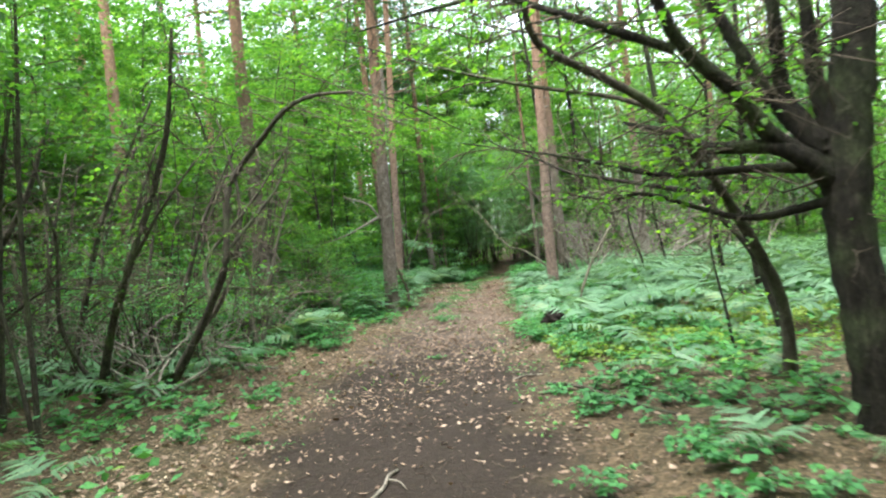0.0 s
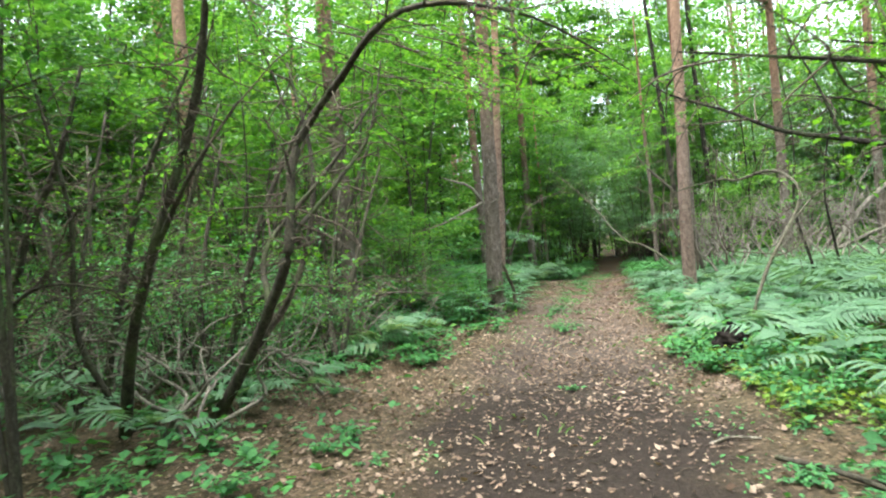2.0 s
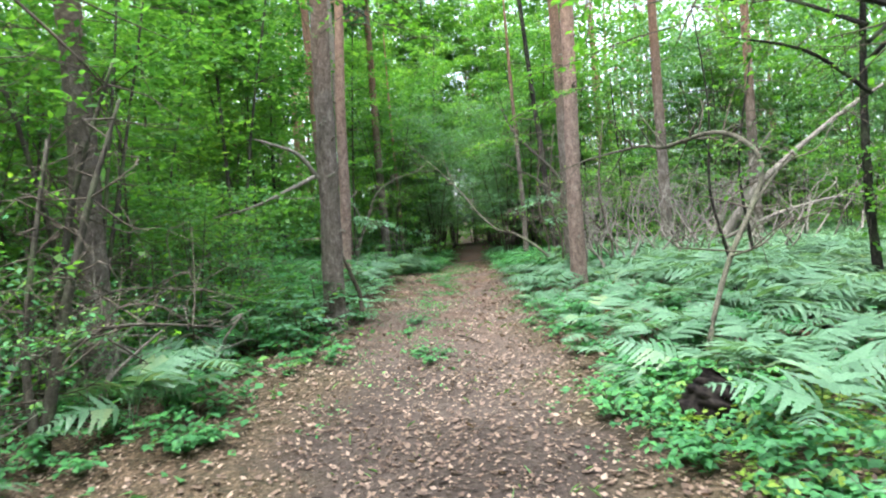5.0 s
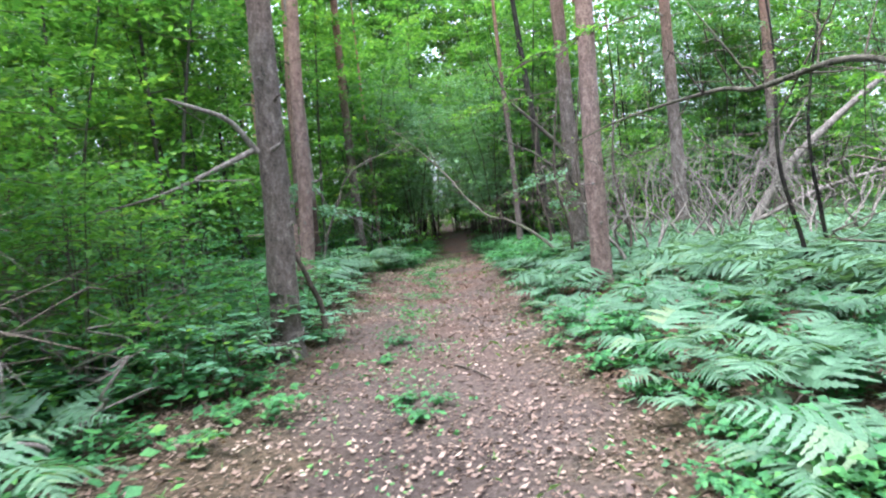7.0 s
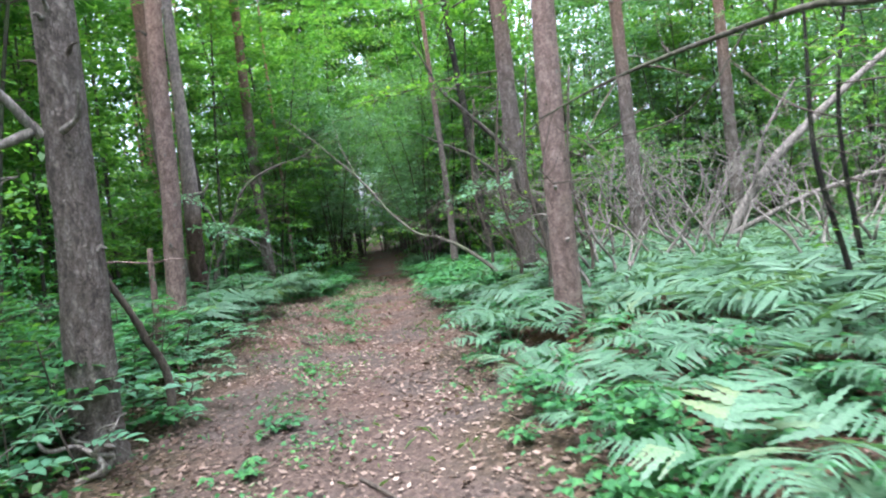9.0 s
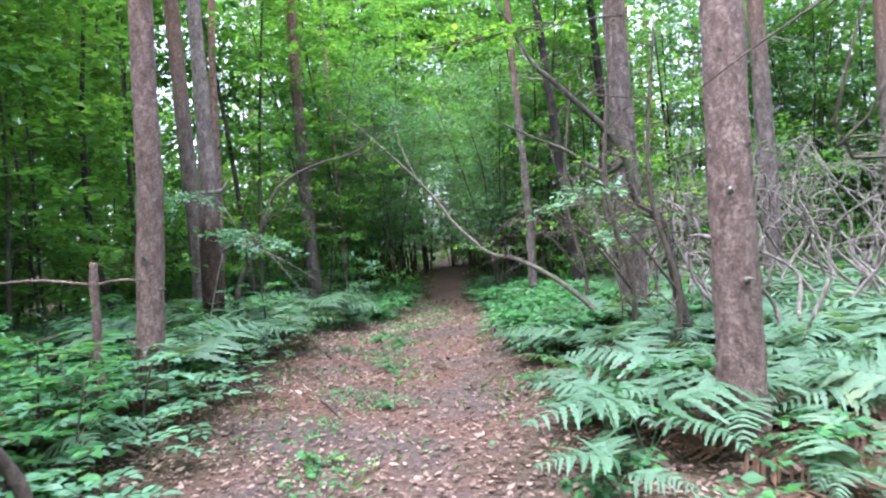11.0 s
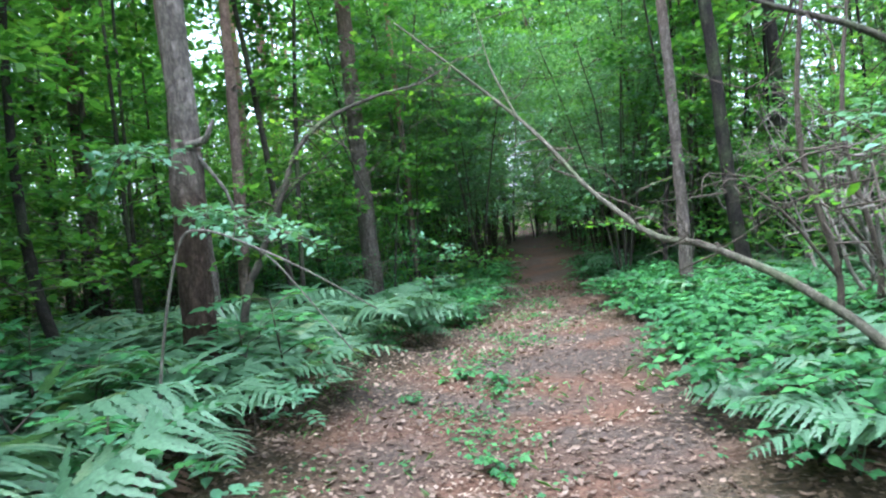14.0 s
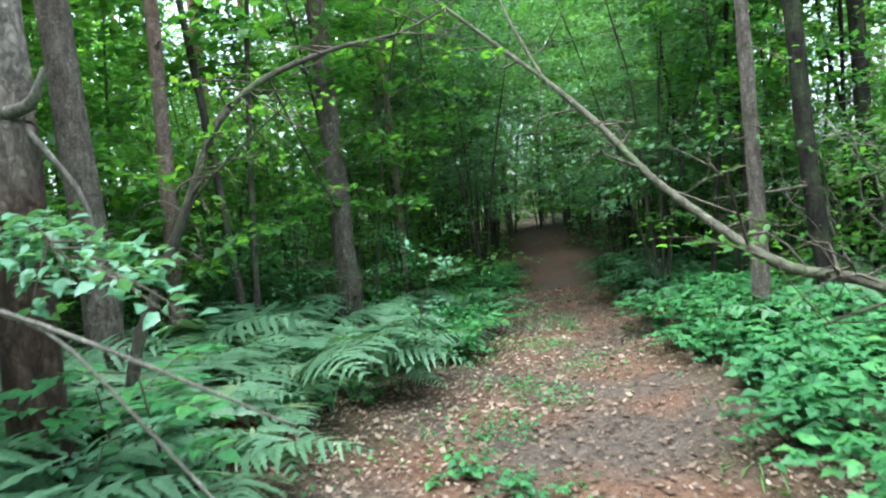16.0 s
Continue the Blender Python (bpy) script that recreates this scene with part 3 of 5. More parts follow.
oak_limbs = [
    [(1.5, 3.9, 2.45, .03), (1.18, 3.9, 2.59, .027), (.86, 4.0, 2.77, .022), (.46, 4.2, 2.97, .015), (-.35, 4.5, 2.94, .005)],
    [(2.45, 4.2, 1.8, .06), (2.24, 4.3, 2.13, .05), (2.06, 4.3, 2.47, .044), (1.89, 4.3, 2.85, .036), (1.7, 4.3, 3.5, .02)],
    [(2.45, 4.2, 1.85, .06), (2.34, 4.4, 2.21, .05), (2.33, 4.4, 2.61, .044), (2.32, 4.4, 2.94, .04), (2.3, 4.4, 3.8, .02)],
    [(2.55, 4.2, 1.7, .06), (2.5, 4.3, 2.2, .05), (2.48, 4.3, 2.7, .04), (2.45, 4.3, 3.5, .02)]]
oak_low_limbs = [
    [(2.45, 4.2, 1.7, .04), (2.07, 4.4, 1.76, .028), (1.62, 4.8, 1.81, .02), (1.08, 5.2, 2.04, .012), (.29, 5.6, 2.29, .004)],
    [(2.45, 4.2, 1.5, .035), (2.05, 4.5, 1.45, .022), (1.58, 5.0, 1.69, .016), (1.37, 5.3, 1.69, .01), (1.12, 5.6, 1.78, .004)]]
# crown limbs above the view, added to shade the start of the path
oak_shade_limbs = [
    [(2.8, 4.25, 3.2, .07), (2.3, 4.0, 3.8, .05), (1.5, 3.8, 4.2, .03), (.6, 3.7, 4.3, .012)],
    [(2.85, 4.3, 3.6, .06), (3.3, 4.8, 4.2, .045), (3.8, 5.4, 4.6, .025), (4.3, 6.0, 4.8, .01)],
    [(2.85, 4.3, 3.9, .06), (2.6, 5.0, 4.5, .04), (2.3, 5.8, 4.9, .022), (1.9, 6.6, 5.0, .01)],
    [(2.8, 4.25, 3.4, .06), (3.0, 3.5, 4.0, .04), (3.1, 2.6, 4.4, .02), (3.0, 1.8, 4.5, .01)]]
limb_thing("oak_tree", oak_bole + oak_limbs + oak_low_limbs + oak_shade_limbs,
           DARK_BARK, "dark mossy many-branched oak leaning over the path", "oak tree", leafy=3.6, twigs=9, leaf_size=0.06)
limb_thing("curved_tree", [
    [(2.76, 5.6, 0.0, 0.066), (2.71, 5.5, .71, 0.048), (2.44, 5.3, 1.24, 0.043), (2.02, 5.0, 1.83, 0.039), (1.7, 4.8, 2.22, 0.036), (1.27, 4.7, 2.51, 0.031), (.9, 4.6, 2.7, 0.028), (.77, 4.5, 2.85, 0.025), (.74, 4.4, 3.1, 0.023), (.7, 4.3, 3.9, 0.012)],
    [(1.72, 4.8, 2.2, 0.020), (1.42, 4.9, 2.39, 0.017), (.82, 5.1, 2.59, 0.014), (.21, 5.4, 2.86, 0.009), (-.7, 5.8, 3.32, 0.003)]],
    STEM_BARK, "slender bowed tree stem arching over the path", "tree", leafy=2.5, twigs=5, leaf_size=0.06)
limb_thing("arching_tree", [
    [(3.3, 18.7, 0.0, .055), (3.2, 18.8, .7, .048), (3.12, 18.9, 1.41, .042), (2.98, 19.1, 1.65, .04), (2.96, 19.2, 2.01, .037), (2.79, 19.3, 2.36, .033), (2.37, 19.4, 2.84, .026), (2.16, 19.5, 3.12, .02), (1.9, 19.7, 3.8, .008)],
    [(2.96, 19.2, 2.01, .026), (2.82, 19.5, 1.94, .023), (2.57, 19.8, 2.21, .019), (2.27, 20.0, 2.4, .014), (1.9, 20.2, 2.64, .006)],
    [(3.12, 18.93, 1.43, .022), (3.04, 19.3, 1.55, .018), (2.9, 19.6, 1.78, .014), (2.72, 19.8, 1.94, .006)]],
    STEM_BARK, "bare grey-brown crooked tree arching towards the path", "tree", leafy=.8, twigs=3, leaf_size=0.06)
limb_thing("oak_bough", [[(2.9, 7.6, 1.75, .03), (1.97, 8.0, 2.05, .022), (1.58, 8.2, 2.19, .018), (1.23, 8.4, 2.42, .013), (.83, 8.6, 2.64, .009), (.61, 8.7, 2.85, .004)],
                         [(1.97, 8.0, 2.05, .014), (1.85, 8.1, 2.5, .01), (1.7, 8.2, 2.95, .005)]], DARK_BARK, "dark twiggy oak bough hanging across the path edge", "branch", leafy=2, twigs=6)
limb_thing("oak_sapling", [[(3.6, 7.4, 0.0, .06), (3.4, 7.5, 1.0, .05), (2.9, 7.6, 1.75, .04), (2.6, 7.7, 2.6, .035), (2.5, 7.8, 4.0, .02)]], DARK_BARK, "dark oak sapling bearing a low bough", "tree", leafy=5, twigs=3)

for x, y in ((4.7, 10.4), (5.4, 13.6), (6.6, 11.6)):
    limb_thing("oak_sapling", [[(x, y, -.03, .06), (x - .1, y, 1.5, .05), (x, y + .1, 3.2, .04), (x + .1, y, 6.0, .015)],
                               [(x, y, 2.6, .03), (x - .9, y - .2, 3.1, .02), (x - 1.9, y - .3, 3.3, .008)], [(x, y, 3.0, .03), (x + .3, y - .9, 3.6, .02), (x + .3, y - 1.9, 3.8, .008)],
                               [(x, y, 3.4, .03), (x - .6, y + .8, 4.0, .02), (x - 1.3, y + 1.5, 4.2, .008)], [(x, y, 4.0, .03), (x - .8, y - .5, 4.7, .02), (x - 1.7, y - .9, 5.0, .008)],
                               [(x, y, 3.2, .03), (x + .9, y + .4, 3.7, .02), (x + 1.8, y + .6, 3.8, .008)]], DARK_BARK, "young oak with bright green leaves at the glade edge", "tree", leafy=9, twigs=2, leaf_size=.085)

# leaning shrubs on the other side
limb_thing("leaning_shrub", [
    [(-3.55, 8.25, -.03, 0.066), (-2.95, 7.85, .65, 0.048), (-2.4, 7.45, 1.4, 0.043), (-2.32, 7.45, 1.75, 0.039), (-2.27, 7.6, 2.35, 0.035), (-1.85, 7.45, 2.8, 0.030), (-1.2, 6.9, 3.1, 0.022), (-.4, 7.3, 3.1, 0.012), (.4, 7.9, 2.75, 0.005)],
    [(-2.6, 7.6, 1.1, 0.031), (-2.7, 7.9, 1.6, 0.023), (-2.2, 8.1, 2.2, 0.017), (-1.7, 8.3, 2.9, 0.009)],
    [(-2.3, 7.5, 1.7, 0.023), (-2.0, 7.8, 2.1, 0.017), (-1.75, 8.0, 2.5, 0.012), (-1.6, 8.0, 3.1, 0.006)],
    [(-3.5, 8.3, .1, 0.047), (-3.2, 8.5, .6, 0.039), (-2.7, 8.6, 1.3, 0.031), (-2.5, 8.7, 2.3, 0.023), (-2.7, 8.8, 3.4, 0.012)]],
    STEM_BARK, "leaning hazel-like shrub with bowed mossy stems", "shrub", leafy=2.4, twigs=8, leaf_size=.05)
limb_thing("leaning_shrub", [
    [(-4.1, 7.8, -.03, 0.058), (-3.5, 7.1, .95, 0.043), (-3.05, 6.75, 1.65, 0.037), (-2.72, 6.7, 2.35, 0.033), (-2.45, 6.5, 2.9, 0.027), (-2.2, 6.2, 3.7, 0.012)],
    [(-3.0, 6.75, 1.7, 0.020), (-2.6, 6.5, 2.1, 0.014), (-2.2, 6.4, 2.5, 0.008)],
    [(-4.0, 7.8, 0.1, 0.031), (-4.3, 7.6, 1.0, 0.025), (-4.2, 7.5, 2.0, 0.020), (-4.4, 7.4, 3.3, 0.009)]],
    STEM_BARK, "slim bowed shrub stems rising from ferns", "shrub", leafy=2.4, twigs=8, leaf_size=.05)
limb_thing("leaning_shrub", [
    [(-6.6, 9.6, -.03, 0.070), (-6.4, 9.4, 1.0, 0.055), (-6.0, 9.2, 1.9, 0.047), (-5.3, 8.9, 2.7, 0.035), (-4.8, 8.7, 3.6, 0.016)],
    [(-6.6, 9.7, .1, 0.047), (-6.9, 9.5, 1.2, 0.039), (-6.7, 9.3, 2.4, 0.031), (-6.2, 9.2, 3.6, 0.016)],
    [(-6.4, 9.4, .8, 0.023), (-5.8, 9.2, 1.25, 0.016), (-5.0, 9.3, 1.35, 0.009), (-4.0, 9.4, 1.3, 0.005)]],
    STEM_BARK, "tangled grey-brown shrub with crossing stems", "shrub", leafy=1.5, twigs=6)
for x, y, h, lx_, ly_ in [(-5.2, 10.4, 3.4, .9, -.3), (-4.6, 11.6, 3.2, 1.0, -.4), (-5.6, 7.0, 3.4, .6, -.2), (-7.6, 7.4, 3.6, .8, 0), (-4.4, 13.6, 3.5, .7, .2), (-6.4, 14.2, 3.6, .5, -.4), (-3.0, 10.6, 2.6, .5, .4), (-3.9, 9.2, 3.2, 1.1, -.2), (-5.0, 8.8, 3.6, 1.3, -.5), (-6.0, 11.0, 3.8, 1.2, -.3), (-3.6, 12.0, 3.0, .8, -.5), (-5.8, 9.6, 3.4, -.6, .3), (-4.7, 7.0, 3.8, .7, -.5)]:
    limbs = [[(x, y, -.03, .05), (x + lx_ * .3, y + ly_ * .3, h * .3, .038), (x + lx_ * .7, y + ly_ * .7, h * .65, .028), (x + lx_ * 1.3, y + ly_, h, .012)],
             [(x, y, .1, .035), (x - lx_ * .2, y + .2, h * .35, .028), (x + .1, y + .4, h * .9, .012)],
             [(x + lx_ * .3, y + ly_ * .3, h * .3, .018), (x + lx_ * .3 + .6, y - .3, h * .38, .012), (x + lx_ * .3 + 1.3, y - .4, h * .36, .005)]]
    limb_thing("tangled_shrub", limbs, STEM_BARK, "thin leaning shrub stems with bare tangled twigs", "shrub", leafy=1.7, twigs=10, leaf_size=.05)

# dead brush, pale, in the thickets
def dead_brush(x, y, n, spread, tall, label):
    limbs = []
    for k in range(n):
        a = rng.uniform(0, 6.28)
        bx, by = x + rng.normal(0, spread * .25), y + rng.normal(0, spread * .25)
        z = float(height(bx, by))
        p = [(bx, by, z, .023)]
        for s in (.18, .36, .54, .72, .88, 1.0):
            p.append((bx + math.cos(a) * spread * s + rng.normal(0, .09), by + math.sin(a) * spread * s * .6 + rng.normal(0, .09), z + tall * (1.25 * s - .35 * s * s) * rng.uniform(.86, 1.1), .02 * (1.14 - s)))
        limbs.append(p)
    return limb_thing("dead_brush", limbs, DEAD_BARK, label, "dead brush", twigs=1.7)


BRUSH_NEAR = [(-4.9, 9.2, 6, 1.1, 1.0), (-6.6, 11.5, 6, 1.3, 1.3), (-3.9, 11.0, 5, 1.0, 1.1), (-2.7, 13.9, 5, .8, 1.0), (-4.7, 15.4, 6, 1.2, 1.4), (4.8, 18.4, 7, 1.1, 1.8), (6.2, 20.4, 8, 1.5, 2.0), (7.6, 18.6, 7, 1.4, 2.0), (4.1, 21.8, 6, .8, 1.8), (4.4, 22.6, 7, 1.1, 2.2), (5.4, 16.4, 5, 1.0, 1.5), (5.0, 23.8, 6, .9, 1.9)]
BRUSH_FAR = [(-4.4, 20.5, 5, 1.0, 1.4), (5.2, 25.5, 6, 1.2, 2.2), (-6.2, 17.5, 6, 1.2, 1.4), (3.9, 19.6, 6, 1.0, 2.0), (5.3, 19.0, 8, 1.3, 2.2), (4.9, 20.6, 7, 1.2, 2.3), (7.0, 21.6, 8, 1.4, 2.4), (8.4, 20.2, 7, 1.3, 2.2), (3.6, 18.0, 5, .8, 1.6), (6.2, 17.6, 6, 1.2, 1.8), (-5.6, 8.6, 6, 1.2, 1.1), (-4.2, 9.8, 6, 1.1, 1.0)]
for x, y, n, s, t in BRUSH_NEAR + BRUSH_FAR:
    dead_brush(x, y, n, s, t, "tangle of pale bare dead branches in the undergrowth")
main_rng, rng = rng, np.random.default_rng(90)
for x, y, n, s, t in [(-3.3, 7.6, 6, 1.0, .9), (-3.9, 8.6, 7, 1.2, 1.2), (-2.9, 9.6, 5, .9, .8), (-3.4, 11.8, 6, 1.0, 1.1), (-5.0, 6.6, 6, 1.2, 1.2), (-2.6, 12.4, 5, .8, .8)]:
    dead_brush(x, y, n, s, t, "grey leafless twigs tangled beneath slender shrubs")
rng = main_rng
limb_thing("dead_tree", [[(6.15, 20.0, .0, .1), (6.72, 19.9, .91, .085), (7.3, 19.7, 1.72, .07), (8.7, 19.3, 2.9, .05), (9.8, 19, 3.6, .03)],
                         [(6.5, 19.9, .6, .05), (7.5, 19.3, 1.1, .035), (8.6, 18.8, 1.35, .02), (9.6, 18.4, 1.4, .008)],
                         [(6.9, 19.8, 1.2, .04), (7.0, 19.6, 2.0, .028), (7.4, 19.3, 2.8, .012)]], DEAD_BARK, "leaning pale dead tree among bracken", "dead tree", twigs=5)
limb_thing("arching_tree", [
    [(2.0, 11.05, -.03, 0.026), (2.12, 11.12, .45, 0.023), (2.38, 11.3, .95, 0.023), (2.72, 11.5, 1.4, 0.024), (2.9, 11.62, 1.72, 0.024), (2.86, 11.78, 1.98, 0.024), (2.72, 12.15, 2.13, 0.022), (2.46, 12.7, 2.07, 0.018), (2.31, 13.0, 2.12, 0.016), (1.91, 13.8, 2.06, 0.010), (1.57, 14.3, 1.92, 0.004)],
    [(2.72, 11.5, 1.4, 0.014), (3.1, 11.6, 1.75, 0.01), (3.5, 11.7, 1.9, 0.007), (3.8, 11.8, 2.3, 0.003)],
    [(2.4, 11.3, 1.0, 0.012), (2.65, 11.2, 1.1, 0.009), (2.95, 11.25, 1.35, 0.004)],
    [(2.46, 12.7, 2.07, 0.012), (2.3, 12.75, 2.35, 0.009), (2.1, 12.9, 2.75, 0.004)],
    [(2.2, 13.2, 2.1, 0.007), (2.1, 13.3, 1.9, 0.005), (2.05, 13.4, 1.75, 0.002)]], MOSS_BARK, "hooked bare sapling arching across the fern glade", "tree", leafy=.8, twigs=5)
for pts in ([(4.3, 15.0, 0, .03), (4.2, 15.0, .7, .025), (4.0, 15.0, 1.6, .02), (4.1, 15.1, 2.8, .012), (4.0, 15.2, 4.2, .008)],
            [(5.0, 15.6, 0, .03), (4.85, 15.6, .9, .025), (4.7, 15.5, 2.0, .018), (4.9, 15.4, 3.4, .01)],
            [(2.95, 7.2, 0, .02), (2.9, 7.2, .5, .016), (2.85, 7.3, 1.1, .01), (2.9, 7.3, 1.7, .005)]):
    limb_thing("thin_sapling", [pts], DARK_BARK, "thin dark wavy sapling stem in the ferns", "sapling", leafy=2, twigs=4)

# the mossy stem bowing right across the path
limb_thing("bowed_tree", [
    [(3.05, 19.9, -.02, 0.057), (2.85, 20.2, .5, 0.035), (2.55, 20.6, .85, 0.028), (2.26, 21.2, 1.08, 0.026), (1.97, 21.4, 1.17, 0.024), (1.78, 21.7, 1.37, 0.022), (1.59, 22.0, 1.62, 0.020), (1.41, 22.4, 1.97, 0.019), (1.2, 22.8, 2.3, 0.017), (.98, 23.2, 2.6, 0.016), (.6, 23.6, 3.05, 0.013), (.1, 24.0, 3.6, 0.007)],
    [(1.2, 22.8, 2.3, 0.013), (1.1, 23.0, 2.6, 0.011), (1.02, 23.2, 2.9, 0.008), (.95, 23.6, 3.5, 0.005)],
    [(1.0, 23.2, 2.6, 0.007), (.75, 23.4, 2.65, 0.005), (.5, 23.5, 2.62, 0.002)]],
    MOSS_BARK, "mossy slender tree bowed low across the path", "tree", leafy=1.0, twigs=3)
limb_thing("bowed_tree", [
    [(-1.45, 22.1, -.02, 0.049), (-1.32, 22.2, .9, 0.037), (-1.16, 22.3, 1.31, 0.032), (-.95, 22.4, 1.81, 0.028), (-.79, 22.5, 2.19, 0.024), (-.54, 22.7, 2.45, 0.021), (-.11, 23.0, 2.66, 0.017), (.33, 23.4, 2.82, 0.012), (.8, 23.9, 3.15, 0.006)],
    [(-1.0, 22.4, 1.7, 0.009), (-.7, 22.3, 1.95, 0.006), (-.3, 22.3, 2.25, 0.004)],
    [(-.5, 22.7, 2.45, 0.010), (-.4, 22.9, 2.1, 0.007), (-.25, 23.2, 1.6, 0.004)]],
    STEM_BARK, "arching green-brown stem beside the path", "tree", leafy=2.6, twigs=4)
limb_thing("dead_branch", [[(-1.35, 20.2, -.02, 0.0104), (-1.2, 20.1, .8, 0.0091), (-1.0, 20.02, 1.45, 0.0078), (-.86, 20.02, 1.55, 0.0068), (-.62, 20.08, 1.44, 0.0065), (-.34, 20.17, 1.26, 0.0059), (-.01, 20.37, .99, 0.0039)],
                           [(-.66, 20.07, 1.46, 0.0052), (-.52, 20.11, 1.35, 0.0052), (-.3, 20.13, 1.04, 0.0046), (-.12, 20.16, .76, 0.0033)]], DEAD_BARK, "pale bent dead branch hanging over ferns", "branch", twigs=0)
limb_thing("slender_tree", [[(3.1, 24.2, -.03, .085), (3.12, 24.2, 1.2, .068), (3.1, 24.2, 2.6, .06), (3.05, 24.2, 4.5, .05), (3.0, 24.2, 8, .02)]], PINE_BARK, "slender pale-barked tree at the path edge", "tree", leafy=1.2, twigs=2)
limb_thing("slender_tree", [[(-.17, 28.4, -.03, .06), (-.15, 28.4, 2.2, .048), (-.2, 28.4, 4.5, .04), (-.2, 28.4, 8, .015)]], RED_BARK, "slender pale birch-like trunk deep in the wood", "tree", leafy=1.2, twigs=2)
limb_thing("dead_sapling", [[(-1.42, 17.64, -.02, .045), (-1.38, 17.64, .6, .036), (-1.36, 17.64, 1.3, .03), (-1.35, 17.64, 1.45, .026)], [(-1.36, 17.64, 1.3, .01), (-1.15, 17.6, 1.32, .008), (-1.0, 17.55, 1.3, .004)], [(-1.36, 17.64, 1.3, .012), (-1.7, 17.6, 1.36, .01), (-2.0, 17.5, 1.36, .005)]],
           RED_BARK, "broken-off dead sapling standing in ferns", "sapling", twigs=1)
limb_thing("dark_sapling", [[(-.98, 15.75, 0, .04), (-.97, 15.75, .5, .032), (-1.06, 15.65, .8, .03), (-1.1, 15.6, .95, .026), (-1.24, 15.5, 1.3, .02)]], TWIG, "dark crooked stem leaning on a pine trunk", "sapling", twigs=1)
limb_thing("dark_sapling", [[(-2.35, 21.4, 0, .06), (-2.7, 21.7, .8, .05), (-3.0, 22.0, 1.6, .045), (-3.1, 22.2, 3.0, .035), (-3.0, 22.4, 5, .02)]], DARK_BARK, "dark crooked sapling leaning in the shade", "sapling", leafy=2, twigs=3)
for x, y in [(2.75, 19.0), (3.0, 18.6), (3.7, 18.9), (2.9, 20.9), (3.6, 21.6)]:
    limb_thing("dark_sapling", [[(x, y, 0, .03), (x + .1, y, .8, .024), (x - .05, y + .1, 1.8, .02), (x + .15, y + .2, 3.2, .01)],
                                [(x + .1, y, .8, .014), (x - .3, y - .1, 1.3, .009), (x - .6, y, 1.6, .004)]], TWIG, "thin dark sapling stems with dry twigs", "sapling", leafy=1.2, twigs=5)

for _ in range(26):
    x, y = rng.uniform(2.2, 8.5), rng.uniform(26, 35)
    if float(off_path(x, y)) < .7:
        continue
    lx_, ly_ = rng.normal(0, .5), rng.normal(0, .3)
    limb_thing("dark_sapling", [[(x, y, -.03, .035), (x + lx_ * .3, y, 1.4, .03), (x + lx_ * .6 + rng.normal(0, .08), y + ly_ * .5, 3.0, .024), (x + lx_, y + ly_, 5.5, .012)]], DARK_BARK, "thin dark pole-like stem in deep shade", "sapling", twigs=1)

dead_brush(-1.3, 14.8, 3, .22, .4, "pale dry twigs sprouting at a pine foot")

# charred stump
b = Build()
tube(b, [(0, 0, -.05, .22), (0, 0, .06, .17), (.02, .01, .14, .15), (.04, .02, .22, .12), (.05, .03, .26, .07), (.05, .03, .15, .02)], 22, 18, 0.2)
stump = tagged(new("tree_stump", b.mesh("tree_stump", CHAR)), "small charred black stump half hidden in green plants", "tree stump")
stump.scale = (1.0, 1.0, 1.15)
stump.location = (1.45, 9.8, float(height(1.43, 9.85)))

# ---------- understorey trees ----------
def understorey(seed, tall, stems, sprays, leaf_size, fine, low=.2, leaf=None, dense=1.0):
    """A multi-stemmed young tree with layered sprays of leaves; returns its meshes."""
    local = np.random.default_rng(seed)
    stem_meshes, tb, lb = [], Build(), Build()
    for s in range(stems):
        sb = Build()
        a = local.uniform(0, 6.28)
        lean = local.uniform(.05, .3)
        h = tall * local.uniform(.75, 1.05)
        r = .008 + .0034 * tall * local.uniform(.6, 1.1)
        p = [(math.cos(a) * (.05 + lean * h * t ** 1.3) + local.normal(0, .05) * t, math.sin(a) * (.05 + lean * h * t ** 1.3) + local.normal(0, .05) * t, h * t, r * (1.05 - .85 * t)) for t in (0, .15, .35, .6, .8, 1)]
        line = tube(sb, p, 12, 5, 0.06)
        stem_meshes.append(sb.mesh("young_tree_stem", STEM_BARK))
        for _ in range(sprays // stems):
            i = int((low + (1 - low) * local.uniform(0, 1)) ** .85 * 11)
            c = line[i]
            az = local.uniform(0, 6.28)
            bl = local.uniform(.3, 1.5) * (1.15 - .6 * i / 11)
            d = np.array([math.cos(az), math.sin(az), local.uniform(-.05, .4)])
            mid, end = c[:3] + d * bl * .55, c[:3] + d * bl - [0, 0, .08 * bl]
            if local.random() < .6:
                tube(tb, [(*c[:3], max(.005, c[3] * .3)), (*mid, .005), (*end, .003)], 3, 3, 0)
            for q, k in ((c[:3] + d * bl * .3, 10), (mid, 14), (end, 16)):
                spray(lb, None, q, d + local.normal(0, .5, 3) * [1, 1, .2], local.uniform(.5, .95), int(k * dense), leaf_size, fine, False)
    return stem_meshes, tb.mesh("young_tree_twigs", TWIG), lb.mesh("young_tree_leaves", leaf or LEAF_FAR, False)


def young_tree(meshes, label):
    tree = new("young_tree")
    for me in meshes[0]:
        part("stem", me, tree)
    part("twig_spray", meshes[1], tree, kind="stuff")
    part("foliage", meshes[2], tree, kind="stuff")
    return tagged(tree, label, "young tree", "young trees of the understorey")


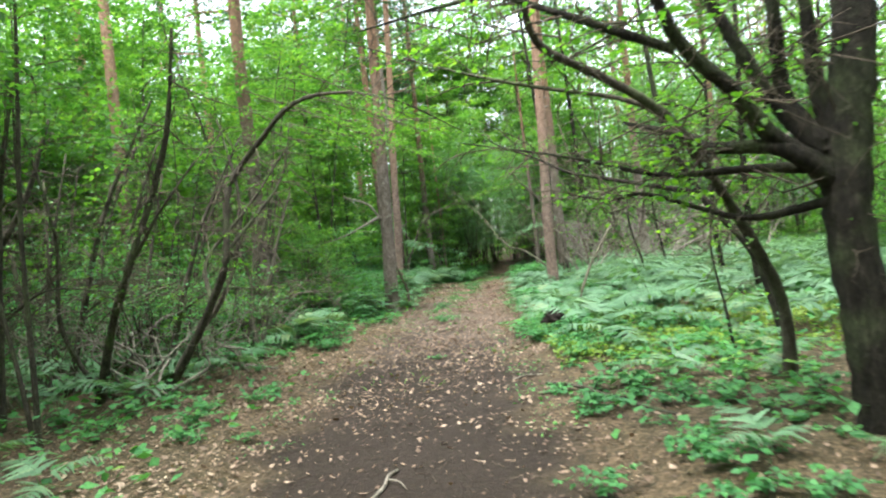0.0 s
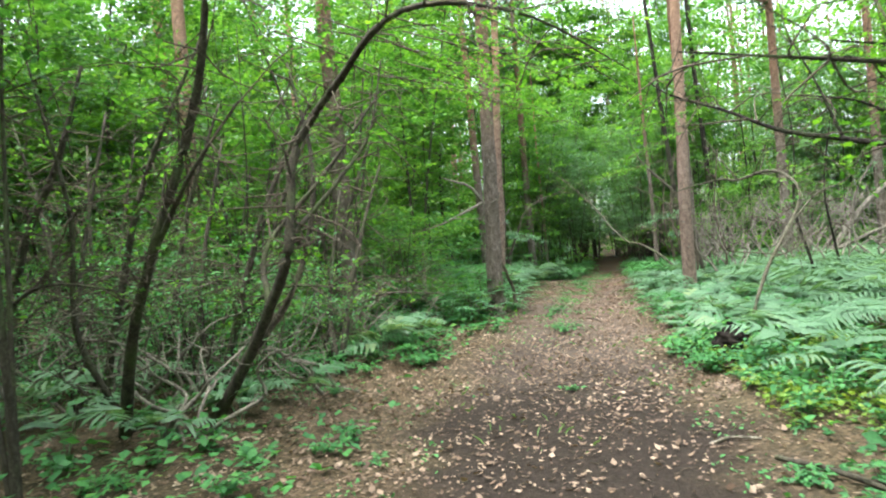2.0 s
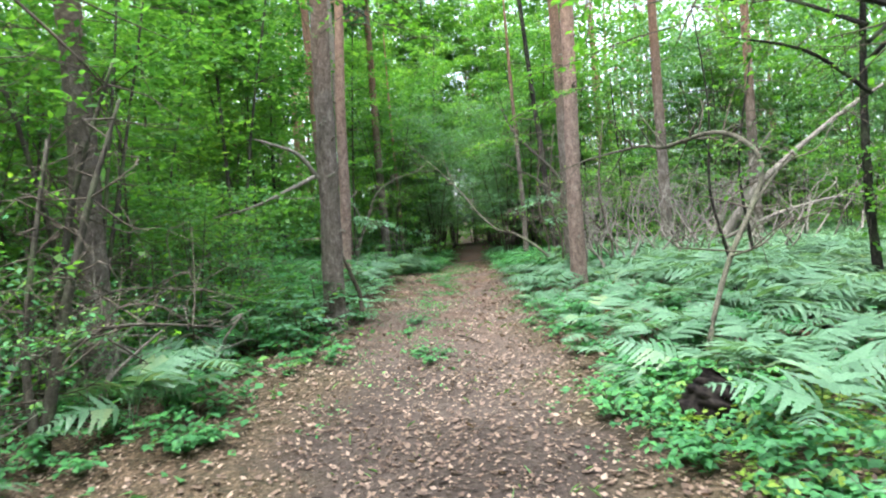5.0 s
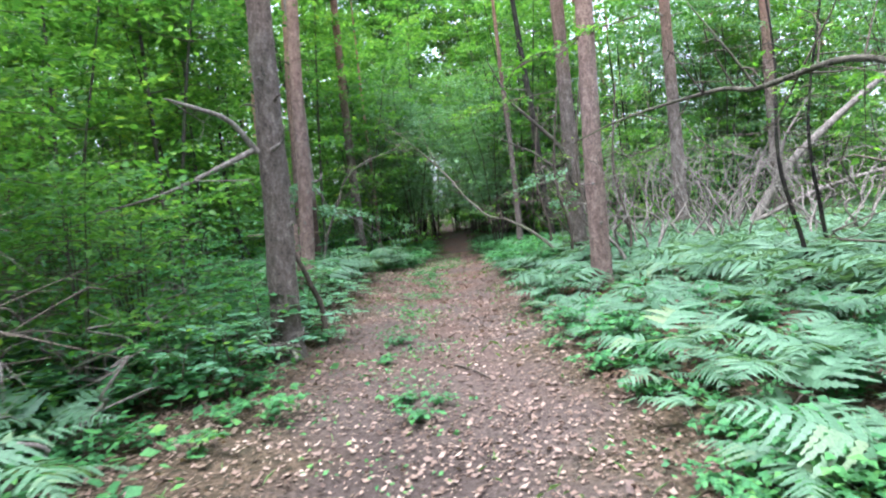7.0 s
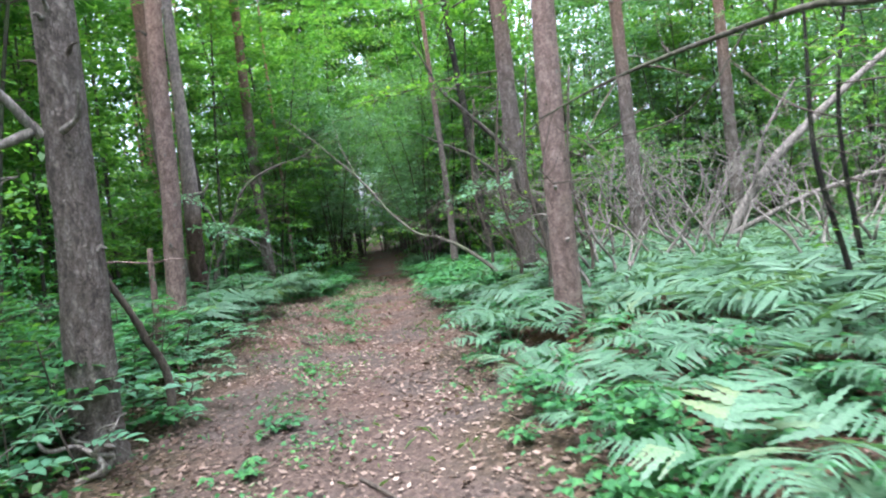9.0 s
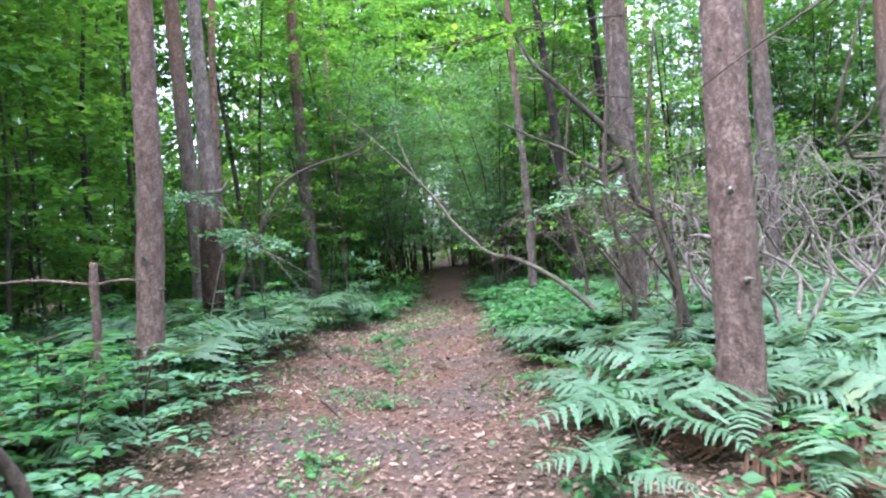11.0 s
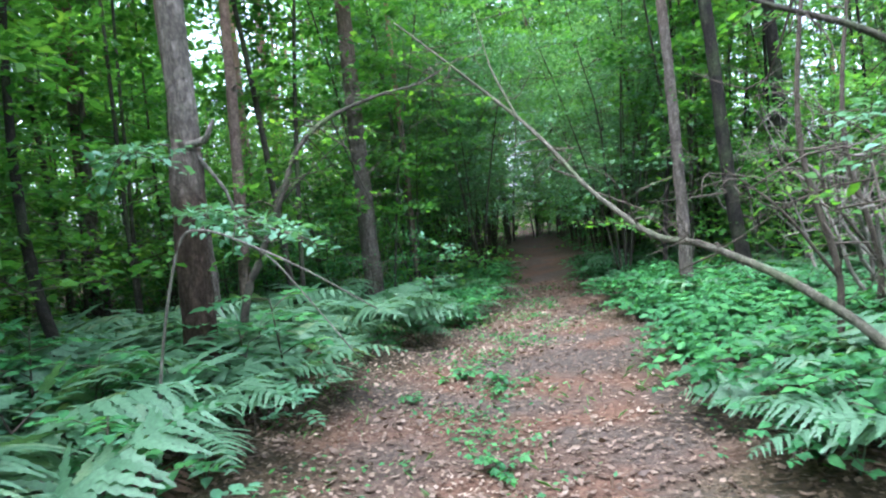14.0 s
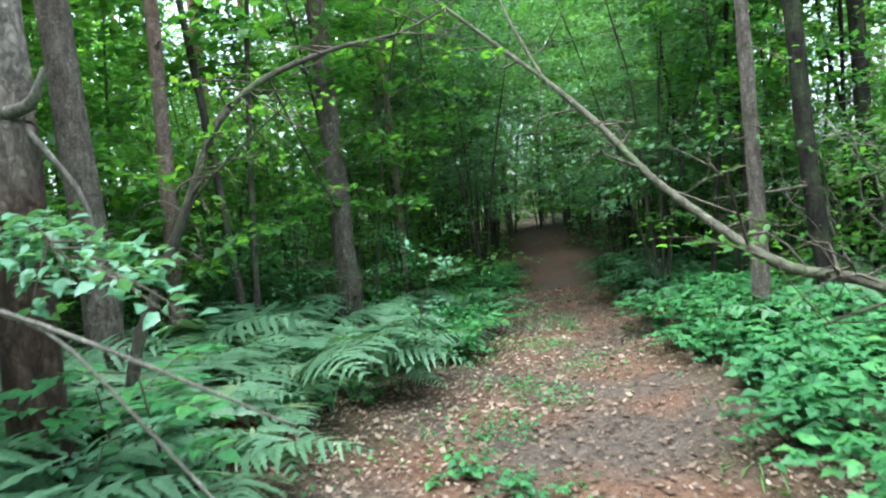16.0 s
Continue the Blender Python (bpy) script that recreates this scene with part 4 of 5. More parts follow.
def placed(x, y, s=1.0):
    return pose(x, y, float(height(x, y)) - .03, 0, 0, rng.uniform(0, 360)) @ Matrix.Scale(s, 4)


KINDS = [understorey(21, 7.5, 2, 70, .12, False, .25, None, 1.7), understorey(22, 4.6, 3, 66, .095, False, .06, None, 1.2), understorey(23, 11.0, 2, 110, .13, False, .3, None, 1.6),
         understorey(24, 2.6, 4, 56, .09, False, .03, None, 1.2), understorey(25, 8.0, 2, 80, .125, False, .15, None, 1.7), understorey(26, 1.5, 5, 60, .048, False, .02, BRAMBLE, 1.2),
         understorey(27, 6.8, 3, 125, .085, False, .48), understorey(28, 5.4, 4, 130, .085, False, .3, COOL_LEAF, 1.3)]
spots = []


def grow(n, xr, yr, kinds, gap, edge, keep):
    """Scatters young trees of the given kinds, clear of the path and of one another."""
    tries = made = 0
    while made < n and tries < n * 60:
        tries += 1
        x, y = rng.uniform(*xr), rng.uniform(*yr)
        if (float(off_path(x, y)) < edge and y < 43) or not keep(x, y) or any((x - a) ** 2 + (y - c) ** 2 < gap * gap for a, c, _ in spots):
            continue
        spots.append((x, y, kinds[int(rng.integers(0, len(kinds)))]))
        made += 1


def clear_of_glade(x, y):
    return not (x > 0 and y < 17.8 and x < 8.5) and not (x < 0 and y < 8.5 and x > -5.5) and not (x < 0 and 13.5 < y < 25 and float(off_path(x, y)) < 2.7) and not (x > 0 and y < 24 and float(off_path(x, y)) < 2.2)


def thicket(x, y):
    """The grey dead thicket, where few leaves grow."""
    return 2.4 < x < 9.5 and 17 < y < 23.8


grow(30, (-3.5, 16), (24, 46), (0, 2, 4), 1.5, .9, clear_of_glade)
grow(14, (-16, -3.5), (24, 46), (0, 4), 1.5, .9, clear_of_glade)
grow(26, (-16, 2), (11, 27), (0, 2, 4), 1.3, 2.4, lambda x, y: clear_of_glade(x, y))
grow(11, (10, 16), (5, 21), (0, 4, 1, 1), 1.5, 2.0, lambda x, y: True)
grow(14, (-6, 9), (26.5, 45), (2, 4, 0), 1.0, .35, lambda x, y: float(off_path(x, y)) < 2.2)
grow(32, (-10, 10), (9, 32), (1, 3), .8, 1.5, lambda x, y: clear_of_glade(x, y) and not thicket(x, y) and not (y < 14.5 and -4.6 < x < 0))
grow(42, (-8, 10), (10, 44), (5, 3, 5), .6, .7, lambda x, y: clear_of_glade(x, y) and not thicket(x, y) and (y > 25 or x < -4.2 or x > 4.2))
grow(9, (-7, -3.3), (8.5, 13.6), (5,), .7, 1.6, lambda x, y: True)
grow(9, (-9, -3.4), (5.0, 14.2), (6,), 1.2, 1.7, lambda x, y: True)
grow(8, (-14, -6), (17, 25), (4, 2), 1.0, 2.0, lambda x, y: True)
grow(10, (-6.5, -2.5), (13.8, 17.8), (5, 5, 3), .75, 1.5, lambda x, y: True)
grow(22, (-13, -3.2), (17, 34), (4, 4, 1), 1.1, 2.2, lambda x, y: True)
grow(20, (-2.5, 7), (26.5, 38), (7,), .9, .45, lambda x, y: float(off_path(x, y)) < 2.4)
grow(7, (-3, 8), (27, 36), (2,), 1.2, .5, lambda x, y: float(off_path(x, y)) < 3.5)
grow(8, (-2, 7), (38, 46), (2,), 1.0, .0, lambda x, y: True)
grow(16, (-.5, 8), (43.2, 47.5), (4, 3, 1), .7, .0, lambda x, y: True)
grow(14, (5, 15), (23.8, 31), (4, 1, 4), 1.0, 1.0, lambda x, y: True)
grow(16, (-16, -5), (21, 34), (4, 1, 1), .9, 1.5, lambda x, y: True)
grow(7, (-9, -3.6), (18, 22), (1, 3), .8, 2.0, lambda x, y: True)
grow(8, (-10, -4.5), (27, 43), (2,), 1.2, 2.0, lambda x, y: True)
grow(9, (5, 14), (24, 30), (7, 1), .9, 1.5, lambda x, y: True)
grow(7, (9.6, 15), (14, 24), (1, 7), 1.0, 1.5, lambda x, y: True)
grow(10, (-11, -4.6), (10, 17), (7,), 1.0, 3.0, lambda x, y: True)
# unseen trees added behind the start of the walk, to shade the near ground
grow(24, (-13, 13), (-11, 4.5), (2, 4, 0), 1.5, 2.4, lambda x, y: not (x > 0 and y > 1.5 and x < 6) and not (x < 0 and y > 2.5 and x > -4.5))

# more added trees out of view, their high leaves darkening the foreground
grow(9, (-6, 6), (-6, 2.2), (6,), 1.2, 1.2, lambda x, y: True)
grow(4, (4.8, 8.5), (1.5, 5.5), (6,), 1.2, 1.2, lambda x, y: True)


def thin_canopy(x, y):
    """A gap in the tree tops where the sky shows, left of the bend."""
    return y > 21 and .23 < (.4 - x) / (y - 15) < .33 and y > 25


first = {}
for x, y, k in spots:
    if thin_canopy(x, y) and k in (0, 2, 4):
        k = 1
    if k not in first:
        first[k] = young_tree(KINDS[k], "leafy young broadleaf tree with thin grey stems")
        first[k].matrix_basis = placed(x, y)
    else:
        t_ = copy_thing(first[k], Matrix())
        s = rng.uniform(.8, 1.2) * (1.4 if y > 36 and k == 2 else 1)
        t_.location = (x, y, float(height(x, y)) - .03)
        t_.rotation_euler = (0, 0, rng.uniform(0, 6.28))
        t_.scale = (s, s, s * rng.uniform(.9, 1.15))

# far woods all round
fb, ftb = Build(), Build()
ang = rng.uniform(0, 6.28, 900)
rad = rng.uniform(20, 55, 900)
for a, r in zip(ang, rad):
    x, y = math.cos(a) * r, 17 + math.sin(a) * r * 1.15
    if (off_path(x, y) < 1.5 and y < 44) or (abs(x) < 17 and y < 44 and y > -4):
        continue
    h = rng.uniform(6, 13) + (9 if y > 38 else 0)
    if thin_canopy(x, y):
        h = rng.uniform(5.5, 8.5)
    tube(ftb, [(x, y, -.1, .1), (x + rng.normal(0, .2), y, h * .5, .08), (x + rng.normal(0, .4), y, h, .03)], 5, 5, 0)
    front = y > 6
    m = 400 if front else 120
    c = np.stack([x + rng.normal(0, 1.5, m), y + rng.normal(0, 1.5, m), (h + 1.0) * rng.uniform(.01, 1, m) ** 1.25], -1)
    leaves(fb, c, rng.normal(0, 1, (m, 3)) * [1, 1, .6], np.array([0, 0, 1.0]) + rng.normal(0, .6, (m, 3)), rng.uniform(.22, .4, m) if front else rng.uniform(.4, .7, m), .72, .1, False)
tagged(new("far_woods", fb.mesh("far_woods", LEAF_FAR, False)), "dense green foliage of the surrounding wood", "woodland", kind="stuff")
tagged(new("far_trunks", ftb.mesh("far_trunks", PINE_BARK)), "crowded distant grey-brown tree trunks", "woodland", kind="stuff")

# ---------- bracken ----------
def frond_mesh(seed, length, pairs, teeth):
    """A bracken frond along +x: arched stalk, paired toothed pinnae tapering to a tip."""
    local = np.random.default_rng(seed)
    b = Build()
    sway = local.normal(0, .06)

    def spine(t):
        """A steep stalk that bends over into a nearly level blade."""
        u = max(0.0, (t - .3) / .7)
        rise = min(1.0, t / .3)
        return np.array([(.13 * rise + .82 * u) * length, (sway * u * u + .02 * math.sin(5 * t + seed)) * length, (.40 * rise + .11 * math.sin(2.7 * u) - .07 * u) * length])

    tube(b, [(*spine(t), .006 * (1.1 - t)) for t in (0, .2, .32, .5, .75, 1)], 6 if pairs > 9 else 4, 3, 0)
    for k in range(pairs):
        t = .3 + .7 * (k + .3 + local.normal(0, .12)) / pairs
        root = spine(t)
        tan = unit(spine(min(t + .03, 1)) - spine(t - .03))
        w = length * .40 * (1 - ((t - .3) / .72)) ** .8 * (1 if k else .8) * local.uniform(.72, 1.15)
        for s in (-1, 1):
            out = unit(np.array([tan[0] * .45, s * 1.0, tan[2] * .45 - .06 + local.normal(0, .16)])) + np.array([local.normal(0, .1), 0, 0])
            half = max(.017 * length, w * .125)
            n = teeth
            u = np.linspace(0, 1, n + 1)
            fwd = unit(tan - out * np.dot(tan, out))
            droop = np.array([0, 0, -1.0]) * (w * .22 * u ** 2)[:, None]
            mid = root + out * (u * w)[:, None] + droop + fwd * (w * .1 * u ** 2)[:, None]
            pts = [mid]
            mids = (u[:-1] * .45 + u[1:] * .55)
            for side in (-1, 1):
                for at_, share in ((u, .6), (np.minimum(mids + .04, 1), 1.2)):
                    edge = side * half * share * (1 - at_ * .97) ** .6
                    pts.append(root + out * (at_ * w)[:, None] + np.array([0, 0, -1.0]) * (w * .22 * at_ ** 2)[:, None] + fwd * (edge + w * .1 * at_ ** 2)[:, None])
            v = np.concatenate(pts)
            f = []
            for i in range(n):
                for base_, flip in ((n + 1, 0), (3 * n + 2, 1)):
                    notch, tip = base_ + i, base_ + n + 1 + i
                    for tri in ((i, notch, tip), (i, tip, i + 1), (i + 1, tip, notch + 1)):
                        f.append(tri[::-1] if flip else tri)
            b.add(v, f)
    return b


FRONDS = [frond_mesh(s, 1.0, 14, 5).mesh("bracken_frond", FERN, False) for s in (1, 2, 3, 4, 5, 6, 7)]


def fern(x, y, size, n, label="green bracken fern with spreading toothed fronds"):
    plant = new("bracken_fern")
    plant.location = (x, y, float(height(x, y)) - .01)
    a0 = rng.uniform(0, 6.28)
    for k in range(n):
        f = part("frond", FRONDS[int(rng.integers(0, 7))], plant)
        s = size * rng.uniform(.75, 1.15)
        tilt = rng.uniform(-.22, .16)
        f.scale = (s, s, s)
        f.rotation_euler = (rng.normal(0, .2), tilt, a0 + 6.28 * k / n + rng.normal(0, .3))
    return tagged(plant, label, "fern", "bracken ferns beside the path")


def fern_zone(x, y):
    """How thickly bracken grows at a place."""
    o = off_path(x, y)
    right = (x > right_edge(y)) & (o > .25)
    left = (x < left_edge(y)) & (o > .2)
    w = np.where(right & (y > 10.5) & (y < 21), np.where((y > 12.5) & (o < 1.6), .6, 1.0), 0)
    w = np.where(right & (y >= 21) & (y < 30), .3, w)
    w = np.where(right & (y <= 10.5) & (o > .9), np.where(y < 8.5, .08, .25), w)
    w = np.where(left & (y > 15.0) & (y < 27), 1.0 * np.clip(1.35 - o / 5, 0, 1), w)
    w = np.where(left & (y > 15.0) & (y < 19.4), np.where(o < 2.4, .16, .45), w)
    w = np.where(left & (y <= 15.0) & (o > .8), np.where(y < 8, .05, .07), w)
    return w


near_spots = []
for _ in range(6000):
    x, y = rng.uniform(-4, 5.5), rng.uniform(3.2, 27)
    if len(near_spots) < 230 and off_path(x, y) < 3.0 and rng.random() < float(fern_zone(x, y)) and all((x - a) ** 2 + (y - c) ** 2 > .1 for a, c in near_spots):
        near_spots.append((x, y))
near_spots += [(1.75, 3.8), (2.3, 3.5), (1.95, 13.9), (2.2, 14.4), (2.2, 19.4), (2.45, 19.0), (-1.1, 18.2), (-1.0, 20.2), (-1.2, 20.8), (-0.9, 21.9)]
for x, y in near_spots:
    o = float(off_path(x, y))
    fern(x, y, rng.uniform(.6, .9) * (.72 if y < 8 else 1) * (1.0 if o > .5 else .8) * (1.3 if y > 19.4 and x < 0 else 1) * (.8 if x > 0 and 11 < y < 16 else 1), int(rng.integers(3, 5)))

# farther bracken, joined
src = [frond_mesh(s, 1.0, 9, 1) for s in (11, 12, 13)]
srcv = [np.concatenate(s.v) for s in src]
bb = Build()
cnt_ = 0
for _ in range(14000):
    x, y = rng.uniform(-7, 12), rng.uniform(4, 32)
    if cnt_ >= 1100:
        break
    if rng.random() > float(fern_zone(x, y)) or (off_path(x, y) < 2.6 and y < 27):
        continue
    cnt_ += 1
    z = float(height(x, y))
    a0 = rng.uniform(0, 6.28)
    for k in range(4):
        j = int(rng.integers(0, 3))
        s = rng.uniform(.55, 1.0)
        m = np.array(Euler((rng.normal(0, .15), rng.uniform(-.2, .15), a0 + 1.57 * k + rng.normal(0, .3))).to_matrix()) * s
        base = bb.n
        bb.v.append(srcv[j] @ m.T + [x, y, z])
        off = 0
        for f in src[j].f:
            bb.f.append(f + base)
        bb.n += len(srcv[j])
tagged(new("bracken_field", bb.mesh("bracken_field", FERN, False)), "dense carpet of pale green bracken", "ferns", kind="stuff")

# last year's bracken, brown and flattened
db = Build()
for _ in range(110):
    x, y = (rng.uniform(1.4, 4.5), rng.uniform(11.5, 18)) if rng.random() < .65 else (rng.uniform(-2.4, -.6), rng.uniform(16, 23))
    if float(off_path(x, y)) < .5:
        continue
    z, a0 = float(height(x, y)), rng.uniform(0, 6.28)
    for k in range(4):
        j = int(rng.integers(0, 3))
        m = np.array(Euler((rng.normal(0, .4), rng.uniform(-.05, .12), a0 + 1.57 * k + rng.normal(0, .4))).to_matrix()) * rng.uniform(.3, .6)
        base = db.n
        db.v.append(np.maximum((srcv[j] * [1, 1, .3]) @ m.T + [x, y, z + .05], [-99, -99, z + .01]))
        for f in src[j].f:
            db.f.append(f + base)
        db.n += len(srcv[j])
tagged(new("dead_bracken", db.mesh("dead_bracken", DEAD_FERN, False)), "brown withered bracken fronds under the green", "ferns", kind="stuff")

# ---------- low plants ----------
def bramble_mesh(seed, spread, tall, stems, size):
    local = np.random.default_rng(seed)
    sb, lb = Build(), Build()
    for _ in range(stems):
        a, l = local.uniform(0, 6.28), spread * local.uniform(.4, 1)
        h = tall * local.uniform(.5, 1.1)
        pts = [(0, 0, 0, .004), (math.cos(a) * l * .4, math.sin(a) * l * .4, h * .8, .003), (math.cos(a) * l, math.sin(a) * l, h * .75, .002)]
        line = tube(sb, pts, 6, 3, 0)
        for i in range(1, 6):
            c = line[i, :3]
            for da in (-.9, 0, .9):
                ang_ = a + da + local.normal(0, .4) + (1.2 if i % 2 else -1.2)
                d = np.array([math.cos(ang_), math.sin(ang_), local.uniform(-.25, .2)])
                leaves(lb, [c], [d], [[local.normal(0, .3), local.normal(0, .3), 1]], size * local.uniform(.8, 1.35), .72, .18, None)
    return sb.mesh("plant_stem", TWIG), lb.mesh("plant_leaves", BRAMBLE, False), lb


BR = [bramble_mesh(31, .36, .22, 9, .058), bramble_mesh(32, .27, .14, 7, .048), bramble_mesh(33, .44, .34, 12, .056), bramble_mesh(34, .2, .09, 5, .042)]


thicket_leaves = Build()
singles = 0


def low_plant(x, y, k, s=1.0):
    global singles
    singles += 1
    if singles > 292:
        a, src_ = rng.uniform(0, 6.28), BR[k][2]
        v = np.concatenate(src_.v) * s
        v = np.stack([v[:, 0] * math.cos(a) - v[:, 1] * math.sin(a) + x, v[:, 0] * math.sin(a) + v[:, 1] * math.cos(a) + y, v[:, 2] + float(height(x, y))], -1)
        base = thicket_leaves.n
        thicket_leaves.v.append(v)
        for f in src_.f:
            thicket_leaves.f.append(f + base)
        thicket_leaves.n += len(v)
        return
    p = new("bramble_plant")
    p.location = (x, y, float(height(x, y)))
    p.rotation_euler = (0, 0, rng.uniform(0, 6.28))
    p.scale = (s, s, s)
    part("stalk", BR[k][0], p, kind="stuff")
    part("foliage", BR[k][1], p, kind="stuff")
    return tagged(p, ["low bramble plant with toothed green leaves", "small leafy seedling clump on the ground", "bushy bramble with broad green leaves", "tiny green weeds sprouting from the path"][k], "plant", "low green plants by the path")


for x, y, k, s in [(-.15, 12.7, 1, .95), (-.02, 12.95, 1, .75), (-.2, 13.1, 3, 1.2), (-.35, 14.4, 3, 1.2), (-.2, 15.2, 3, 1.3), (.05, 17.0, 3, 1.1), (.55, 18.4, 1, .65), (.6, 19.9, 3, 1.2), (.1, 21.3, 1, .6), (.45, 22.0, 3, 1.3), (.75, 21.6, 3, 1.3), (-.2, 9.0, 3, .8), (1.2, 9.6, 0, .9), (1.68, 9.55, 2, .9), (1.2, 10.05, 2, .9), (1.75, 10.0, 2, 1.0), (1.15, 9.75, 0, .9), (1.5, 10.2, 2, 1.0), (2.0, 9.7, 2, .9), (1.55, 9.5, 1, 1.0)]:
    low_plant(x, y, k, s)
n_ = 0
for _ in range(9000):
    x, y = rng.uniform(-5, 5.5), rng.uniform(3, 30)
    o = float(off_path(x, y))
    if n_ >= 900:
        break
    if o < .1 or o > 2.6:
        continue
    right = x > 0.5
    w = .26 if (not right and 5 < y < 11) else .5 if (not right and 5 < y < 16) else .9 if right and y > 19.5 else .35 if y > 20 else .55 if right and y < 12 else .25
    if o < .35:
        w *= .85 if right and y > 19 else .4
    if y < 7 and not right:
        w *= .45
    if right and 9.5 < y < 14.5:
        w = .8
    if rng.random() > w:
        continue
    if y < 7.5:
        low_plant(x, y, int(rng.choice([1, 1, 3, 0])), rng.uniform(.6, 1.0))
        n_ += 1
        continue
    low_plant(x, y, 2 if (right and y > 19.5) or rng.random() < .25 else int(rng.integers(0, 2)), rng.uniform(.7, 1.15) * (1.25 if right and y > 19.5 else 1))
    n_ += 1
tagged(new("bramble_thicket", thicket_leaves.mesh("bramble_thicket", BRAMBLE, False)), "low bramble leaves crowding the path edges", "undergrowth", kind="stuff")

# young rowans with paired leaflets along the left edge
def rowan_mesh(seed, tall, fronds):
    local = np.random.default_rng(seed)
    sb, lb = Build(), Build()
    lean = local.normal(0, .12, 2)
    stem = tube(sb, [(0, 0, 0, .006), (lean[0] * .5, lean[1] * .5, tall * .55, .005), (*lean, tall, .0025)], 10, 4, 0)
    a = local.uniform(0, 6.28)
    for k in range(fronds):
        a += 2.4 + local.normal(0, .3)
        p0 = stem[int((.3 + .7 * k / max(1, fronds - 1)) * (len(stem) - 1)), :3]
        d = np.array([math.cos(a), math.sin(a), local.uniform(.1, .45)])
        length = local.uniform(.2, .32)
        side = np.array([-math.sin(a), math.cos(a), 0.0])
        axis = tube(sb, [(*p0, .003), (*(p0 + d * length * .55), .0025), (*(p0 + d * length - [0, 0, .18 * length]), .001)], 8, 3, 0)[:, :3]
        at, along = [], []
        for t in np.linspace(.3, .92, 5):
            c = axis[int(t * (len(axis) - 1))]
            for q in (-1, 1):
                at.append(c)
                along.append(side * q + d * .45 + local.normal(0, .12, 3))
        at.append(axis[-1])
        along.append(d * [1, 1, 0])
        leaves(lb, at, along, np.array([0, 0, 1.0]) + local.normal(0, .15, (len(at), 3)), local.uniform(.065, .1, len(at)), .5, .12)
    return sb.mesh("rowan_stem", TWIG), lb.mesh("rowan_leaves", PALE_LEAF if seed % 2 else BRAMBLE, False)


ROWANS = [rowan_mesh(51, .36, 6), rowan_mesh(52, .55, 8), rowan_mesh(53, .24, 5), rowan_mesh(54, .44, 7)]
rowan_spots = []
for _ in range(4000):
    x, y = rng.uniform(-4, 0), rng.uniform(13.5, 22)
    o = float(off_path(x, y))
    if len(rowan_spots) >= 130 or o < .08 or o > 2.3 or rng.random() > (1.0 if 15.6 < y < 19.4 else .3) or any((x - a) ** 2 + (y - c) ** 2 < .045 for a, c in rowan_spots):
        continue
    rowan_spots.append((x, y))
for i, (x, y) in enumerate(rowan_spots):
    small = float(off_path(x, y)) < .35
    k = 2 if small else int(rng.integers(0, 4))
    plant = new("rowan_seedling")
    plant.location = (x, y, float(height(x, y)) - .01)
    plant.rotation_euler = (0, 0, rng.uniform(0, 6.28))
    q = rng.uniform(1.0, 1.6) if not small else rng.uniform(.9, 1.2)
    plant.scale = (q, q, q)
    part("stalk", ROWANS[k][0], plant, kind="stuff")
    part("foliage", ROWANS[k][1], plant, kind="stuff")
    tagged(plant, "young rowan seedling with paired oval leaflets", "plant", "rowan seedlings beside the path")

# thick low cover farther out, joined
lb = Build()
x, y = scatter(110000, (-9, 11), (-6, 42), lambda x, y: np.where(off_path(x, y) > .35, np.where((x > 1) & (y > 11) & (y < 21), .35, .8), 0) * np.clip(.35 + .9 * np.sin(x * 1.1 + 2) * np.sin(y * .8), .12, 1) * np.where(y < 6, np.where(x > 1.2, .8, .45), np.where((x < 0) & (y < 15.5), np.where(y < 10.5, .9, 1.7), 1)))
n = len(x)
a = rng.uniform(0, 6.28, n)
hgt = rng.uniform(.02, .3, n) * np.clip(.3 + off_path(x, y) / 2.2, .3, 1.2)
leaves(lb, np.stack([x, y, height(x, y) + hgt], -1), np.stack([np.cos(a), np.sin(a), rng.normal(0, .25, n)], -1), np.array([0, 0, 1.0]) + rng.normal(0, .35, (n, 3)), rng.uniform(.06, .13, n), .68, .15, False)
tagged(new("ground_cover", lb.mesh("ground_cover", BRAMBLE, False)), "low green leaves carpeting the forest floor", "undergrowth", kind="stuff")

# bright moss and sorrel at the edge of the glade
mb = Build()
x, y = scatter(26000, (.9, 6.5), (6.6, 11.2), lambda x, y: np.where(off_path(x, y) > .3, .3 + .7 * (np.sin(x * 2.3 + 1) * np.sin(y * 2.9 + x) > -.1), 0) * np.clip((y - 6.4) / 1.6, 0, 1))
n = len(x)
a = rng.uniform(0, 6.28, n)
leaves(mb, np.stack([x, y, height(x, y) + rng.uniform(.005, .16, n)], -1), np.stack([np.cos(a), np.sin(a), rng.normal(.1, .3, n)], -1), np.array([0, 0, 1.0]) + rng.normal(0, .35, (n, 3)), rng.uniform(.025, .07, n), .75, .12, False)
tagged(new("wood_sorrel", mb.mesh("wood_sorrel", LIME, False)), "yellow-green sorrel leaves carpeting the glade edge", "undergrowth", kind="stuff")

# small weeds on the path, too many to count
wb = Build()


def weedy(x, y):
    lane = np.exp(-((x - (left_edge(y) * .6 + right_edge(y) * .4)) / .42) ** 2)
    patch = np.sin(x * 4.3 + 1.1 * np.sin(y * 2.7)) * np.sin(y * 3.1 + x) > .12
    return np.where(y > 11.5, lane * patch * np.clip((y - 10) / 9, .1, 1), 0) + np.where((np.abs(off_path(x, y)) < .3) & (y > 5), .22 * patch, 0)


